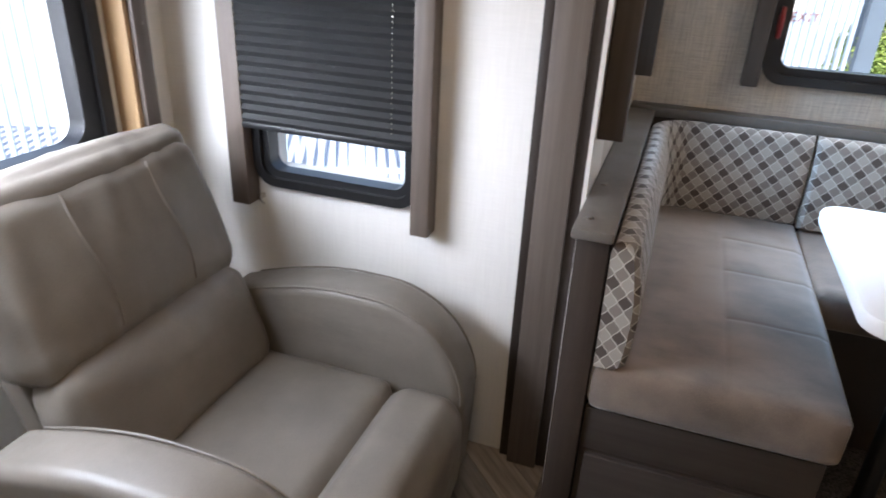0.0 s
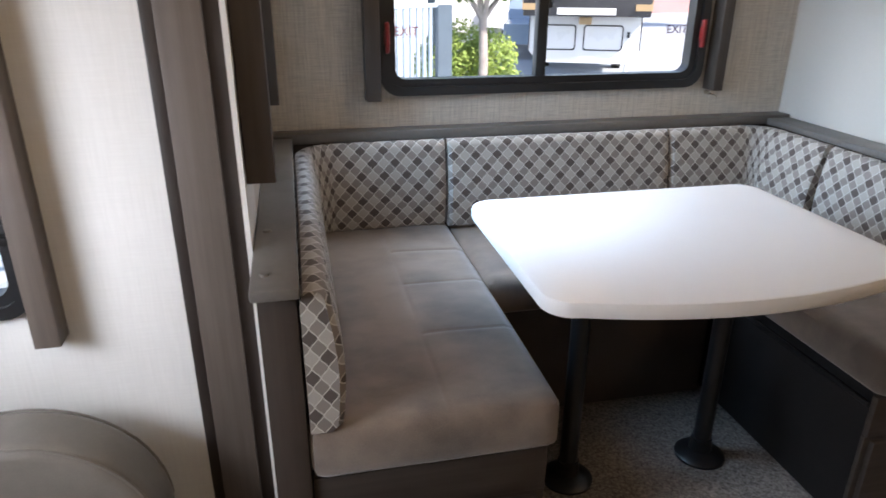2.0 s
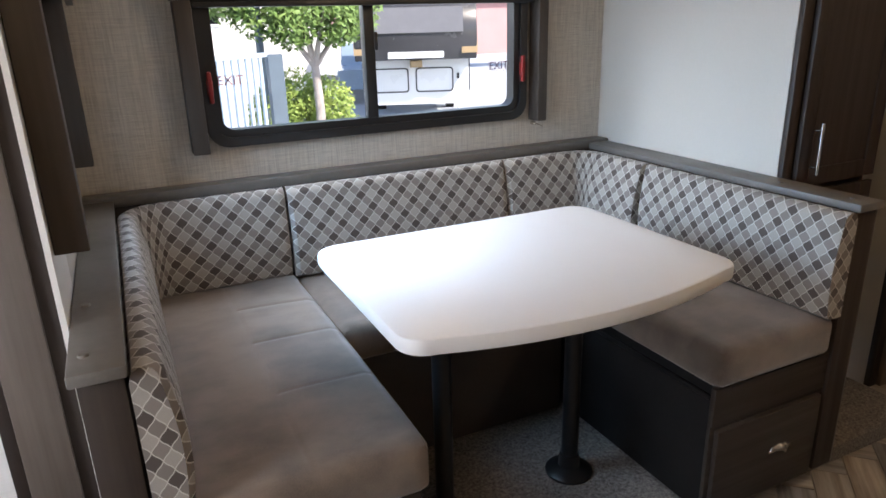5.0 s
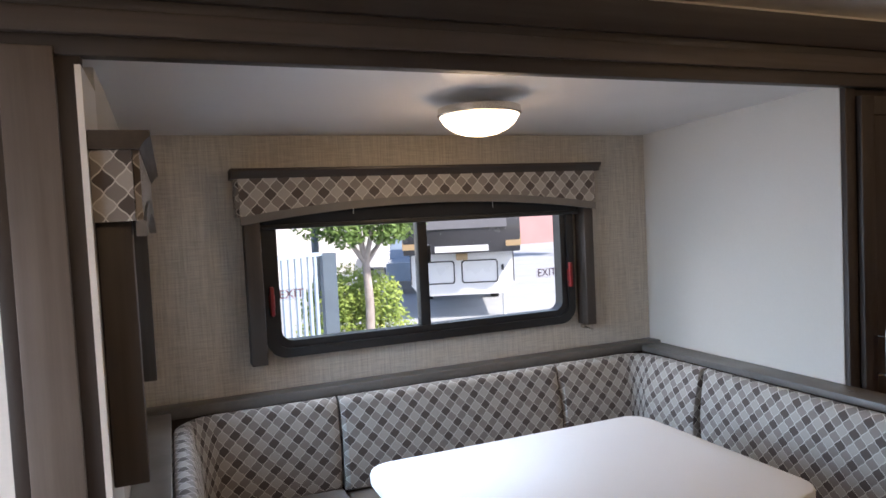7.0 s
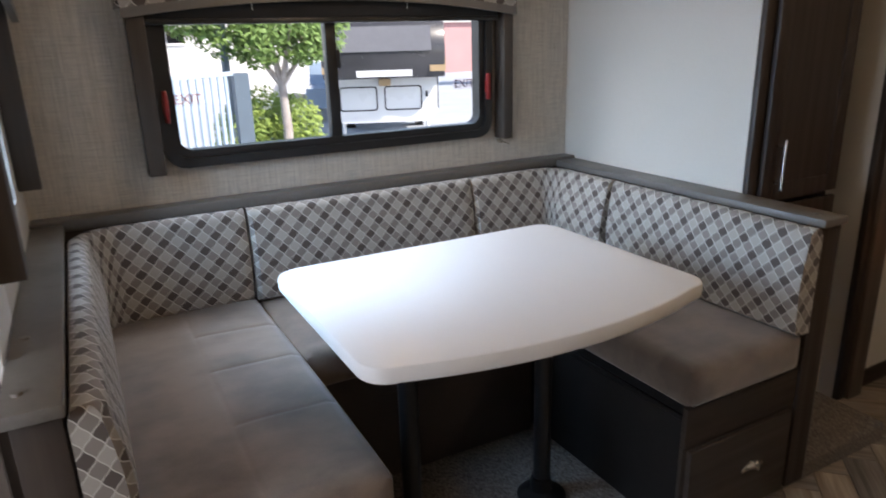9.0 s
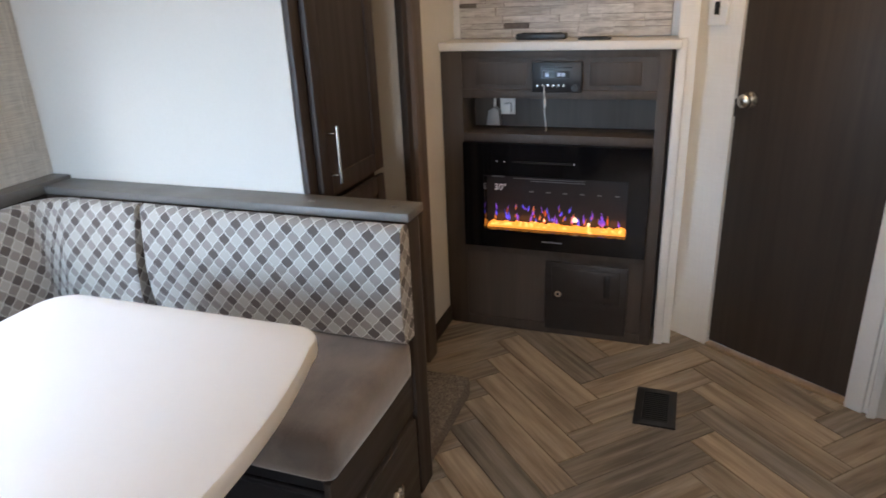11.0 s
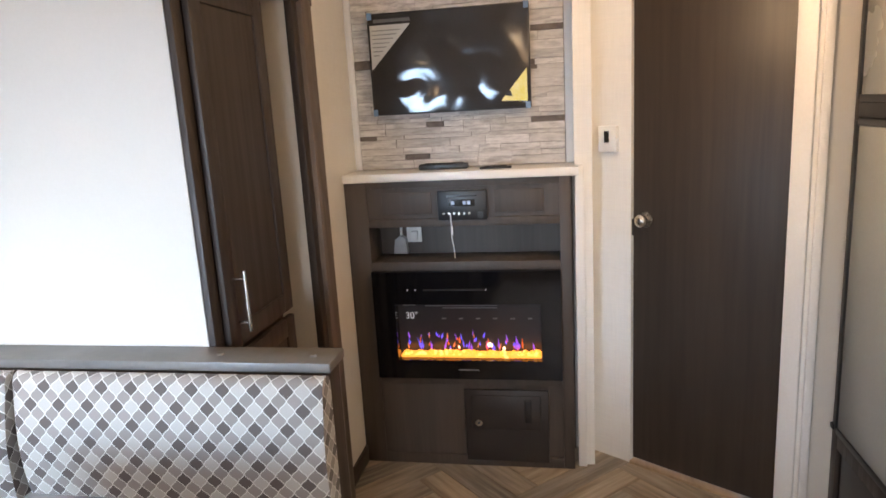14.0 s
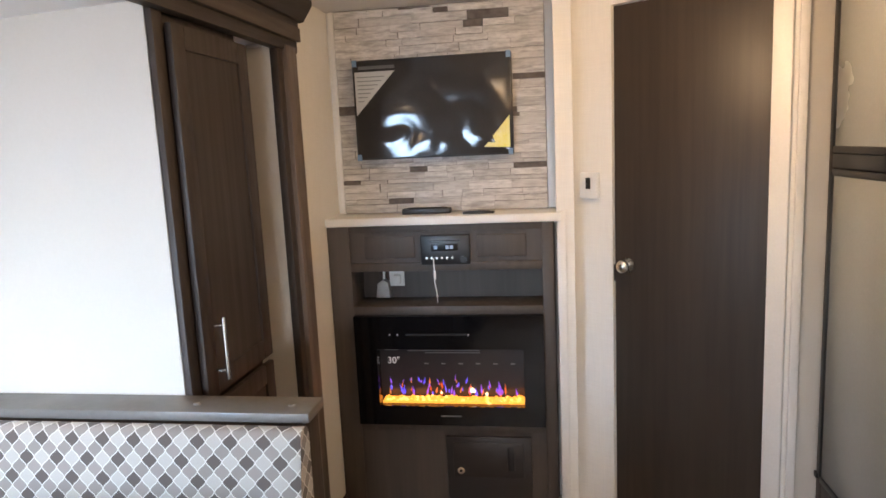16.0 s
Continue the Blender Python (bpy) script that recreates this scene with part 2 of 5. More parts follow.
def R(*a, **k):
    return rod(bmesh.new(), *a, **k)


def tube(pts, r, n=8):
    """One round tube through a row of points."""
    bm = bmesh.new()
    rings = []
    for i, p in enumerate(pts):
        d = (Vector(pts[min(i + 1, len(pts) - 1)]) - Vector(pts[max(i - 1, 0)])).normalized()
        a = d.orthogonal().normalized() if i == 0 else (a - d * a.dot(d)).normalized()
        b = d.cross(a)
        rings.append([bm.verts.new(Vector(p) + a * r * math.cos(2 * math.pi * k / n) + b * r * math.sin(2 * math.pi * k / n)) for k in range(n)])
    for u, v in zip(rings, rings[1:]):
        for k in range(n):
            bm.faces.new((u[k], u[(k + 1) % n], v[(k + 1) % n], v[k]))
    bm.faces.new(rings[0])
    bm.faces.new(rings[-1])
    bmesh.ops.recalc_face_normals(bm, faces=bm.faces)
    return bm


def ball(c, s, u=18, v=12):
    bm = bmesh.new()
    bmesh.ops.create_uvsphere(bm, u_segments=u, v_segments=v, radius=1.0, matrix=Matrix.LocRotScale(c, None, s))
    return bm


def lathe(profile, at, n=40):
    """Turns a profile of (radius, height) round the upright axis at `at`."""
    bm = bmesh.new()
    rings = []
    for r, z in profile:
        rings.append([bm.verts.new((at[0] + r * math.cos(2 * math.pi * i / n), at[1] + r * math.sin(2 * math.pi * i / n), at[2] + z)) for i in range(n)])
    for a, b in zip(rings, rings[1:]):
        for i in range(n):
            bm.faces.new((a[i], a[(i + 1) % n], b[(i + 1) % n], b[i]))
    for r in (rings[0], rings[-1]):
        bm.faces.new(r)
    bmesh.ops.recalc_face_normals(bm, faces=bm.faces)
    return bm


def prism(points, axis, lo, hi, bev=0.0):
    """A flat outline, given in the other two axes in order, drawn out along one axis."""
    bm = bmesh.new()
    def at(p, d):
        c = list(p)
        c.insert(axis, d)
        return bm.verts.new(c)
    a, b = [at(p, lo) for p in points], [at(p, hi) for p in points]
    bm.faces.new(a)
    bm.faces.new(b[::-1])
    for i in range(len(a)):
        j = (i + 1) % len(a)
        bm.faces.new((a[j], a[i], b[i], b[j]))
    bmesh.ops.recalc_face_normals(bm, faces=bm.faces)
    if bev:
        es = [e for e in bm.edges if abs(e.verts[0].co[axis] - e.verts[1].co[axis]) < 1e-6]
        bmesh.ops.bevel(bm, geom=es, offset=bev, segments=2, profile=0.5, affect="EDGES")
    return bm


def round_rect(a0, a1, b0, b1, r, n=6):
    out = []
    for ca, cb, s in ((a1 - r, b1 - r, 0), (a0 + r, b1 - r, 90), (a0 + r, b0 + r, 180), (a1 - r, b0 + r, 270)):
        for i in range(n + 1):
            w = radians(s + 90 * i / n)
            out.append((ca + r * math.cos(w), cb + r * math.sin(w)))
    return out


def ring(outer, inner, axis, lo, hi):
    """A frame between two outlines with as many points, drawn out along one axis."""
    bm = bmesh.new()
    def at(p, d):
        c = list(p)
        c.insert(axis, d)
        return bm.verts.new(c)
    loops = [[at(p, d) for p in o] for o, d in ((outer, lo), (outer, hi), (inner, hi), (inner, lo))]
    n = len(outer)
    for k in range(4):
        a, b = loops[k], loops[(k + 1) % 4]
        for i in range(n):
            j = (i + 1) % n
            bm.faces.new((a[i], a[j], b[j], b[i]))
    bmesh.ops.recalc_face_normals(bm, faces=bm.faces)
    return bm


def set_uv(bm):
    """Box mapping in metres."""
    lay = bm.loops.layers.uv.verify()
    for f in bm.faces:
        n = [abs(c) for c in f.normal]
        k = n.index(max(n))
        for l in f.loops:
            c = l.vert.co
            l[lay].uv = ((c.y, c.z), (c.x, c.z), (c.x, c.y))[k]


ROOT = {}


def part(name, bm, material, parent=None, label="", smooth=True, uv=True):
    bm.normal_update()
    if uv and not bm.loops.layers.uv:
        set_uv(bm)
    me = bpy.data.meshes.new(name)
    if smooth:
        for f in bm.faces:
            f.smooth = True
        for e in bm.edges:
            if len(e.link_faces) == 2 and e.calc_face_angle(0) > radians(38):
                e.smooth = False
    bm.to_mesh(me)
    bm.free()
    me.materials.append(material)
    ob = new(name, me)
    if parent is not None:
        ob.parent = parent
        ob.matrix_parent_inverse = ROOT.get(parent.name, Matrix()).inverted()
    if label:
        tagged(ob, label)
    return ob


def thing(name, at, label, category, group=""):
    ob = new(name)
    ob.empty_display_size = 0.1
    ob.location = at
    ROOT[ob.name] = Matrix.Translation(at)
    return tagged(ob, label, category, group)


def structure(ob, label, category):
    return tagged(ob, label, category, kind="structure")


def holed(axis, lo, hi, a0, a1, z0, z1, holes):
    """A wall between lo and hi on one axis (0 or 1), from a0 to a1 on the other, with rectangular openings (a, b, z, z)."""
    bm = bmesh.new()
    As = sorted({a0, a1, *(h[0] for h in holes), *(h[1] for h in holes)})
    Zs = sorted({z0, z1, *(h[2] for h in holes), *(h[3] for h in holes)})
    for p, q in zip(As, As[1:]):
        run = []
        for r, s in zip(Zs, Zs[1:]):
            if any(h[0] < (p + q) / 2 < h[1] and h[2] < (r + s) / 2 < h[3] for h in holes):
                continue
            if run and abs(run[-1][1] - r) < 1e-6:
                run[-1][1] = s
            else:
                run.append([r, s])
        for r, s in run:
            if axis == 0:
                box(bm, lo, hi, p, q, r, s)
            else:
                box(bm, p, q, lo, hi, r, s)
    return bm


def text(name, body, size, m, material, parent):
    cu = bpy.data.curves.new(name, "FONT")
    cu.body, cu.size, cu.extrude, cu.align_x, cu.align_y = body, size, 0.0004, "CENTER", "CENTER"
    ob = bpy.data.objects.new(name, cu)
    me = bpy.data.meshes.new_from_object(ob)
    bpy.data.objects.remove(ob)
    me.transform(m)
    me.materials.clear()
    me.materials.append(material)
    o = new(name, me)
    o.parent = parent
    o.matrix_parent_inverse = ROOT.get(parent.name, Matrix()).inverted()
    return o


def sweep(path, profile, su=1.0, sv=1.0, closed_ends=True):
    """Sweeps a profile of (depth to the path's left, height) along a flat path of points. UV: length along the path, way round the profile."""
    bm = bmesh.new()
    lay = bm.loops.layers.uv.verify()
    n = len(path)
    rows, us, u = [], [], 0.0
    for i, p in enumerate(path):
        a, b = path[max(i - 1, 0)], path[min(i + 1, n - 1)]
        d = Vector((b[0] - a[0], b[1] - a[1]))
        d.normalize()
        left = Vector((-d.y, d.x))
        if i:
            u += math.dist(path[i - 1][:2], p[:2])
        us.append(u)
        k = p[2] if len(p) > 2 else 1.0
        rows.append([bm.verts.new((p[0] + left.x * w * k, p[1] + left.y * w * k, z)) for w, z in profile])
    vs = [0.0]
    for a, b in zip(profile, profile[1:]):
        vs.append(vs[-1] + math.dist(a, b))
    for i in range(n - 1):
        for j in range(len(profile) - 1):
            f = bm.faces.new((rows[i][j], rows[i + 1][j], rows[i + 1][j + 1], rows[i][j + 1]))
            for l, (uu, vv) in zip(f.loops, ((us[i], vs[j]), (us[i + 1], vs[j]), (us[i + 1], vs[j + 1]), (us[i], vs[j + 1]))):
                l[lay].uv = (uu * su, vv * sv)
    if closed_ends:
        for r in (rows[0], rows[-1]):
            f = bm.faces.new(r)
            for l, (w, z) in zip(f.loops, profile):
                l[lay].uv = (w * su, z * sv)
    bmesh.ops.recalc_face_normals(bm, faces=bm.faces)
    return bm


def cushion(x0, x1, y0, y1, z0, z1, r=0.04, puff=0.012, nx=26, ny=26, nz=6, seams_x=(), seams_y=(), wobble=0.0, depth=0.006):
    """A stuffed block: rounded edges, swollen faces, stitched grooves on its top."""
    bm = bmesh.new()
    seen = {}
    c, h = Vector(((x0 + x1) / 2, (y0 + y1) / 2, (z0 + z1) / 2)), Vector(((x1 - x0) / 2, (y1 - y0) / 2, (z1 - z0) / 2))
    def vert(p):
        key = tuple(round(v, 5) for v in p)
        if key in seen:
            return seen[key]
        q = Vector((p[0] * h.x, p[1] * h.y, p[2] * h.z))
        inner = Vector([max(-(h[i] - r), min(h[i] - r, q[i])) for i in range(3)])
        d = q - inner
        if d.length > 1e-9:
            q = inner + d.normalized() * r
        swell = [(1 - p[(i + 1) % 3] ** 2) * (1 - p[(i + 2) % 3] ** 2) for i in range(3)]
        for i in range(3):
            q[i] += puff * p[i] * swell[i]
        w = c + q
        if p[2] > 0.99:
            for s in seams_x:
                w.z -= depth * math.exp(-((w.x - s) / 0.007) ** 2)
            for s, lo, hi in seams_y:
                if lo <= w.x <= hi:
                    w.z -= depth * math.exp(-((w.y - s) / 0.007) ** 2)
            if wobble:
                w.z += wobble * noise.noise(w * 7)
        v = bm.verts.new(w)
        seen[key] = v
        return v
    def steps(n, lo, hi, seams):
        out = {-1.0, 1.0, *(2 * i / n - 1 for i in range(n + 1))}
        for s in seams:
            for d in (-0.012, -0.006, 0, 0.006, 0.012):
                k = 2 * (s + d - lo) / (hi - lo) - 1
                if -1 < k < 1:
                    out.add(k)
        return sorted(out)
    gx, gy, gz = steps(nx, x0, x1, seams_x), steps(ny, y0, y1, [s[0] for s in seams_y]), steps(nz, z0, z1, ())
    for ax, (ga, gb) in ((0, (gy, gz)), (1, (gx, gz)), (2, (gx, gy))):
        for side in (-1.0, 1.0):
            for a0, a1 in zip(ga, ga[1:]):
                for b0, b1 in zip(gb, gb[1:]):
                    quad = []
                    for a, b in ((a0, b0), (a1, b0), (a1, b1), (a0, b1)):
                        p = [a, b]
                        p.insert(ax, side)
                        quad.append(vert(p))
                    try:
                        bm.faces.new(quad)
                    except ValueError:
                        pass
    bmesh.ops.recalc_face_normals(bm, faces=bm.faces)
    return bm


# ---- the shell ----
WX, EX, SY, NY, CZ = -1.50, 3.52, -0.80, 1.66, 2.25   # main room: west, stone wall, south, north, ceiling
SW, SE, SN, SZ = -0.115, 2.85, 2.66, 1.99             # slide-out: west, east, north, ceiling
DZ = 0.066                                            # its raised floor

structure(part("wall_north", holed(1, NY, NY + 0.09, WX, EX + 0.15, 0, CZ, [(SW - 0.01, SE + 0.01, -1, 2.06), (-1.125, -0.65, 0.89, 1.70)]), WHITE_WALL), "white papered long wall with a window and a wide opening", "wall")
structure(part("wall_west", holed(0, WX - 0.09, WX, SY - 0.09, NY + 0.09, 0, CZ, [(0.28, 1.30, 0.98, 1.72)]), WHITE_WALL), "white papered end wall with a window", "wall")
structure(part("wall_south", holed(1, SY - 0.09, SY, WX, EX + 0.15, 0, CZ, []), WHITE_WALL), "plain white wall of the kitchen side", "wall")
structure(part("wall_east", B(EX, EX + 0.09, 0.60, NY, 0, CZ), WHITE_WALL), "white wall behind the stone panel", "wall")
structure(part("ceiling", B(WX - 0.09, EX + 0.6, SY - 0.09, NY + 0.09, CZ, CZ + 0.08), CEILING), "smooth off-white vinyl ceiling", "ceiling")
structure(part("wall_slide_north", ring([(SW - 0.05, 0), (SE + 0.05, 0), (SE + 0.05, SZ), (SW - 0.05, SZ)], [(0.385, 1.19), (1.650, 1.19), (1.650, 1.79), (0.385, 1.79)], 1, SN, SN + 0.05), LINEN_WALL), "grey-beige linen papered wall with a wide window", "wall")
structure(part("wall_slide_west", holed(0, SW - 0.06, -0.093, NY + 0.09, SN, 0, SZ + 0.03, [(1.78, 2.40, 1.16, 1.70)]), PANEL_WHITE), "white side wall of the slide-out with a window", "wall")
structure(part("wall_slide_edge", B(-0.104, -0.093, 1.49, NY + 0.089, DZ, 1.968), TRIM_WHITE), "white front edge of the slide-out wall", "wall")
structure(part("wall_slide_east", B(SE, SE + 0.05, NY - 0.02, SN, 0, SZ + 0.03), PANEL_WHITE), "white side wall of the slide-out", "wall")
structure(part("ceiling_slide", prism([(NY - 0.001, SZ + 0.045), (SN + 0.05, SZ), (SN + 0.05, SZ + 0.06), (NY - 0.001, SZ + 0.10)], 0, SW - 0.06, SE + 0.05), CEILING), "low off-white ceiling of the slide-out", "ceiling")
structure(part("floor", B(WX - 0.09, EX + 0.6, SY - 0.09, NY + 0.09, -0.06, -0.006), GROUT), "herringbone floor of brown wood-look planks", "floor")
structure(part("carpet", prism(round_rect(SW + 0.002, 2.735, 1.365, SN, 0.03), 2, -0.055, DZ, 0.006), CARPET), "short grey carpet of the slide-out floor", "carpet")

# wall set at an angle, with the bathroom door in it
AX = Vector((-0.561, -0.828, 0)).normalized()
AN = Vector((-0.828, 0.561, 0))
A0 = Vector((3.530, 0.645, 0))


def slanted(a, b, d0, d1, z0, z1, bev=0.0):
    """A block along the angled wall: from a to b along it, from d0 to d1 into the room."""
    bm = B(a, b, d0, d1, z0, z1, bev=bev)
    rot = Matrix((( AX.x, AN.x, 0, A0.x), (AX.y, AN.y, 0, A0.y), (0, 0, 1, 0), (0, 0, 0, 1)))
    bm.transform(rot)
    bmesh.ops.recalc_face_normals(bm, faces=bm.faces)
    return bm


aw = bmesh.new()
for a, b, z0, z1 in ((-0.10, 0.245, 0, CZ), (0.245, 0.86, 2.17, CZ), (0.86, 0.945, 0, CZ)):
    box(aw, a, b, -0.07, 0.0, z0, z1)
aw.transform(Matrix(((AX.x, AN.x, 0, A0.x), (AX.y, AN.y, 0, A0.y), (0, 0, 1, 0), (0, 0, 0, 1))))
bmesh.ops.recalc_face_normals(aw, faces=aw.faces)
structure(part("wall_angled", aw, WHITE_WALL), "white papered wall set at an angle", "wall")
structure(part("wall_return", B(2.985, 3.06, -0.235, -0.135, 0, CZ), PANEL_WHITE), "narrow white wall beside the refrigerator", "wall")
structure(part("trim_jamb", slanted(0.860, 0.925, -0.04, 0.018, 0, 2.2, 0.004), TRIM_WHITE), "white door jamb trim", "trim")
structure(part("trim_corner", B(2.972, 2.985, -0.155, -0.125, 0, CZ, bev=0.003), TRIM_WHITE), "white corner trim", "trim")
structure(part("threshold", slanted(0.245, 0.86, -0.05, 0.012, 0.0, 0.016, 0.004), wood("threshold_wood", (0.42, 0.30, 0.19), (0.28, 0.19, 0.12), 0, 0.5)), "light wooden threshold strip under the door", "trim")
door = structure(part("door_1", slanted(0.250, 0.856, -0.045, -0.012, 0.025, 2.165, 0.002), DOOR_WOOD), "closed dark brown flush bathroom door", "door")
knob_at = A0 + AX * 0.308 + AN * -0.012 + Vector((0, 0, 1.122))
kb = bmesh.new()
rod(kb, knob_at, knob_at + AN * 0.008, 0.033, 28)
rod(kb, knob_at + AN * 0.008, knob_at + AN * 0.035, 0.013, 20)
knob = part("door_knob", kb, CHROME, door, "round satin nickel door knob")
kk = ball((0, 0, 0), (0.028, 0.028, 0.020), 24, 16)
kk.transform(Matrix.Translation(knob_at + AN * 0.046) @ AN.to_track_quat("Z", "Y").to_matrix().to_4x4())
part("grip", kk, CHROME, knob)
part("latch_edge", slanted(0.243, 0.251, -0.03, -0.008, 1.05, 1.12), BLACK_METAL, door)
for hz in (2.02, 1.10, 0.2):
    part("hinge", R(A0 + AX * 0.858 + AN * -0.002 + Vector((0, 0, hz - 0.045)), A0 + AX * 0.858 + AN * -0.002 + Vector((0, 0, hz + 0.045)), 0.006), CHROME, door, "nickel hinge")
structure(part("baseboard", B(SE + 0.19, 3.32, NY - 0.012, NY - 0.001, 0, 0.085, bev=0.003), DARK_WOOD_X), "dark wood baseboard", "baseboard")
structure(part("trim_stone_side", B(EX - 0.012, EX - 0.001, 0.64, 0.705, 1.36, CZ, bev=0.003), TRIM_WHITE), "white trim beside the stone panel", "trim")
structure(part("trim_stone_edge", B(EX - 0.014, EX - 0.001, 1.625, 1.645, 1.36, CZ, bev=0.003), TRIM_WHITE), "white trim strip beside the stone panel", "trim")
structure(part("trim_cabinet_side", B(3.34, 3.36, 0.635, 0.672, 0, 1.36, bev=0.003), TRIM_WHITE), "white trim strip beside the cabinet", "trim")
structure(part("wall_filler", B(3.362, EX, 0.60, 0.672, 0, CZ), WHITE_WALL), "white wall filler beside the cabinet", "wall")

# the frame round the slide-out's opening
frame_parts = thing("slide_frame", (1.3, NY, 0), "dark and grey wooden frame round the slide-out opening", "frame")
frame_parts["kind"] = "structure"
for s, x in ((1, SW + 0.008), (-1, SE)):
    for a, b, d, m in ((-0.002, 0.046, 0.030, DARK_WOOD), (0.044, 0.140, 0.048, GREY_WOOD), (0.140, 0.172, 0.022, DARK_WOOD)):
        p, q = sorted((x - s * a, x - s * b))
        part("post", B(p, q, NY - d, NY - 0.001, 0.0, SZ + 0.04, bev=0.003), m, frame_parts)
for z0, z1, d, m in ((2.015, 2.055, 0.040, DARK_WOOD_X), (2.055, 2.105, 0.056, GREY_WOOD_X), (2.105, 2.130, 0.050, DARK_WOOD_X)):
    part("header_board", B(SW - 0.175, SE + 0.175, NY - d, NY - 0.001, z0, z1, bev=0.003), m, frame_parts)
part("crown", prism([(NY - 0.05, 2.128), (NY - 0.062, 2.13), (NY - 0.10, 2.185), (NY - 0.10, 2.206), (NY - 0.001, 2.206), (NY - 0.001, 2.128)], 0, SW - 0.19, SE + 0.20), DARK_WOOD_X, frame_parts)


# ---- windows ----
def window_y(name, y, x0, x1, z0, z1, label, split=None, fw=0.052, depth=0.03, latches=False):
    """A black-framed window in a wall that runs along x; the room lies towards lower y."""
    w = thing(name, ((x0 + x1) / 2, y, z0), label, "window")
    w["kind"] = "structure"
    part("window_frame", ring(round_rect(x0, x1, z0, z1, 0.075, 8), round_rect(x0 + fw * 0.55, x1 - fw * 0.55, z0 + fw * 0.55, z1 - fw * 0.55, 0.055, 8), 1, y - depth, y - 0.001), BLACK_PLASTIC, w)
    part("inner_frame", ring(round_rect(x0 + fw * 0.5, x1 - fw * 0.5, z0 + fw * 0.5, z1 - fw * 0.5, 0.058, 8), round_rect(x0 + fw, x1 - fw, z0 + fw, z1 - fw, 0.04, 8), 1, y - depth * 0.55, y + 0.04), BLACK_PLASTIC, w)
    edges = [x0 + fw, *([split] if split else []), x1 - fw]
    for a, b in zip(edges, edges[1:]):
        p = part("pane", B(a + 0.002, b - 0.002, y + 0.014, y + 0.018, z0 + fw - 0.01, z1 - fw + 0.01), GLASS, w)
        p.visible_shadow = False
    if split:
        part("mullion", B(split - 0.021, split + 0.021, y - 0.012, y + 0.035, z0 + fw - 0.006, z1 - fw + 0.006, bev=0.004), BLACK_PLASTIC, w)
        part("latch", B(split + 0.018, split + 0.032, y - 0.016, y + 0.01, (z0 + z1) / 2 - 0.02, (z0 + z1) / 2 + 0.05, bev=0.003), BLACK_PLASTIC, w)
    if latches:
        for x in (x0 + 0.028, x1 - 0.028):
            lt = bmesh.new()
            box(lt, x - 0.008, x + 0.008, y - 0.05, y - 0.03, z0 + 0.16, z0 + 0.27, bev=0.006)
            box(lt, x - 0.011, x + 0.011, y - 0.036, y - 0.028, z0 + 0.19, z0 + 0.24, bev=0.003)
            part("release_latch", lt, RED, w, "red emergency release latch")
    return w


win = window_y("window_1", SN, 0.345, 1.690, 1.160, 1.83, "wide black-framed sliding emergency exit window", 0.985, fw=0.060, latches=True)
EXIT_RED = plain("sticker_red", (0.42, 0.16, 0.18), None, 0.5)
EXIT_DARK = plain("sticker_dark", (0.10, 0.05, 0.09), None, 0.5)
STICKER = glass_mat("sticker_film", (0.90, 0.86, 0.88))
for x, z, m in ((0.452, 1.392, EXIT_RED), (1.572, 1.388, EXIT_DARK)):
    st = part("exit_sticker", B(x - 0.052, x + 0.052, SN + 0.0125, SN + 0.0135, z - 0.022, z + 0.022), STICKER, win, "clear window sticker with the word exit")
    st.visible_shadow = False
    text("lettering", "EXIT", 0.046, Matrix.Translation((x, SN + 0.0115, z)) @ pose(0, 0, 0, 90, 0, 0), m, st)
window_y("window_2", NY, -1.175, -0.600, 0.842, 1.76, "black-framed window behind a black pleated shade")
ww = thing("window_3", (WX, 0.8, 0.94), "black-framed window behind the recliner", "window")
ww["kind"] = "structure"
part("window_frame", ring(round_rect(0.22, 1.385, 0.93, 1.78, 0.08, 8), round_rect(0.26, 1.345, 0.97, 1.74, 0.07, 8), 0, WX + 0.001, WX + 0.03), BLACK_PLASTIC, ww)
part("inner_frame", ring(round_rect(0.255, 1.35, 0.965, 1.745, 0.075, 8), round_rect(0.32, 1.285, 1.03, 1.68, 0.06, 8), 0, WX - 0.04, WX + 0.018), BLACK_PLASTIC, ww)
part("pane", B(WX - 0.018, WX - 0.014, 0.3, 1.30, 1.01, 1.70), GLASS, ww).visible_shadow = False


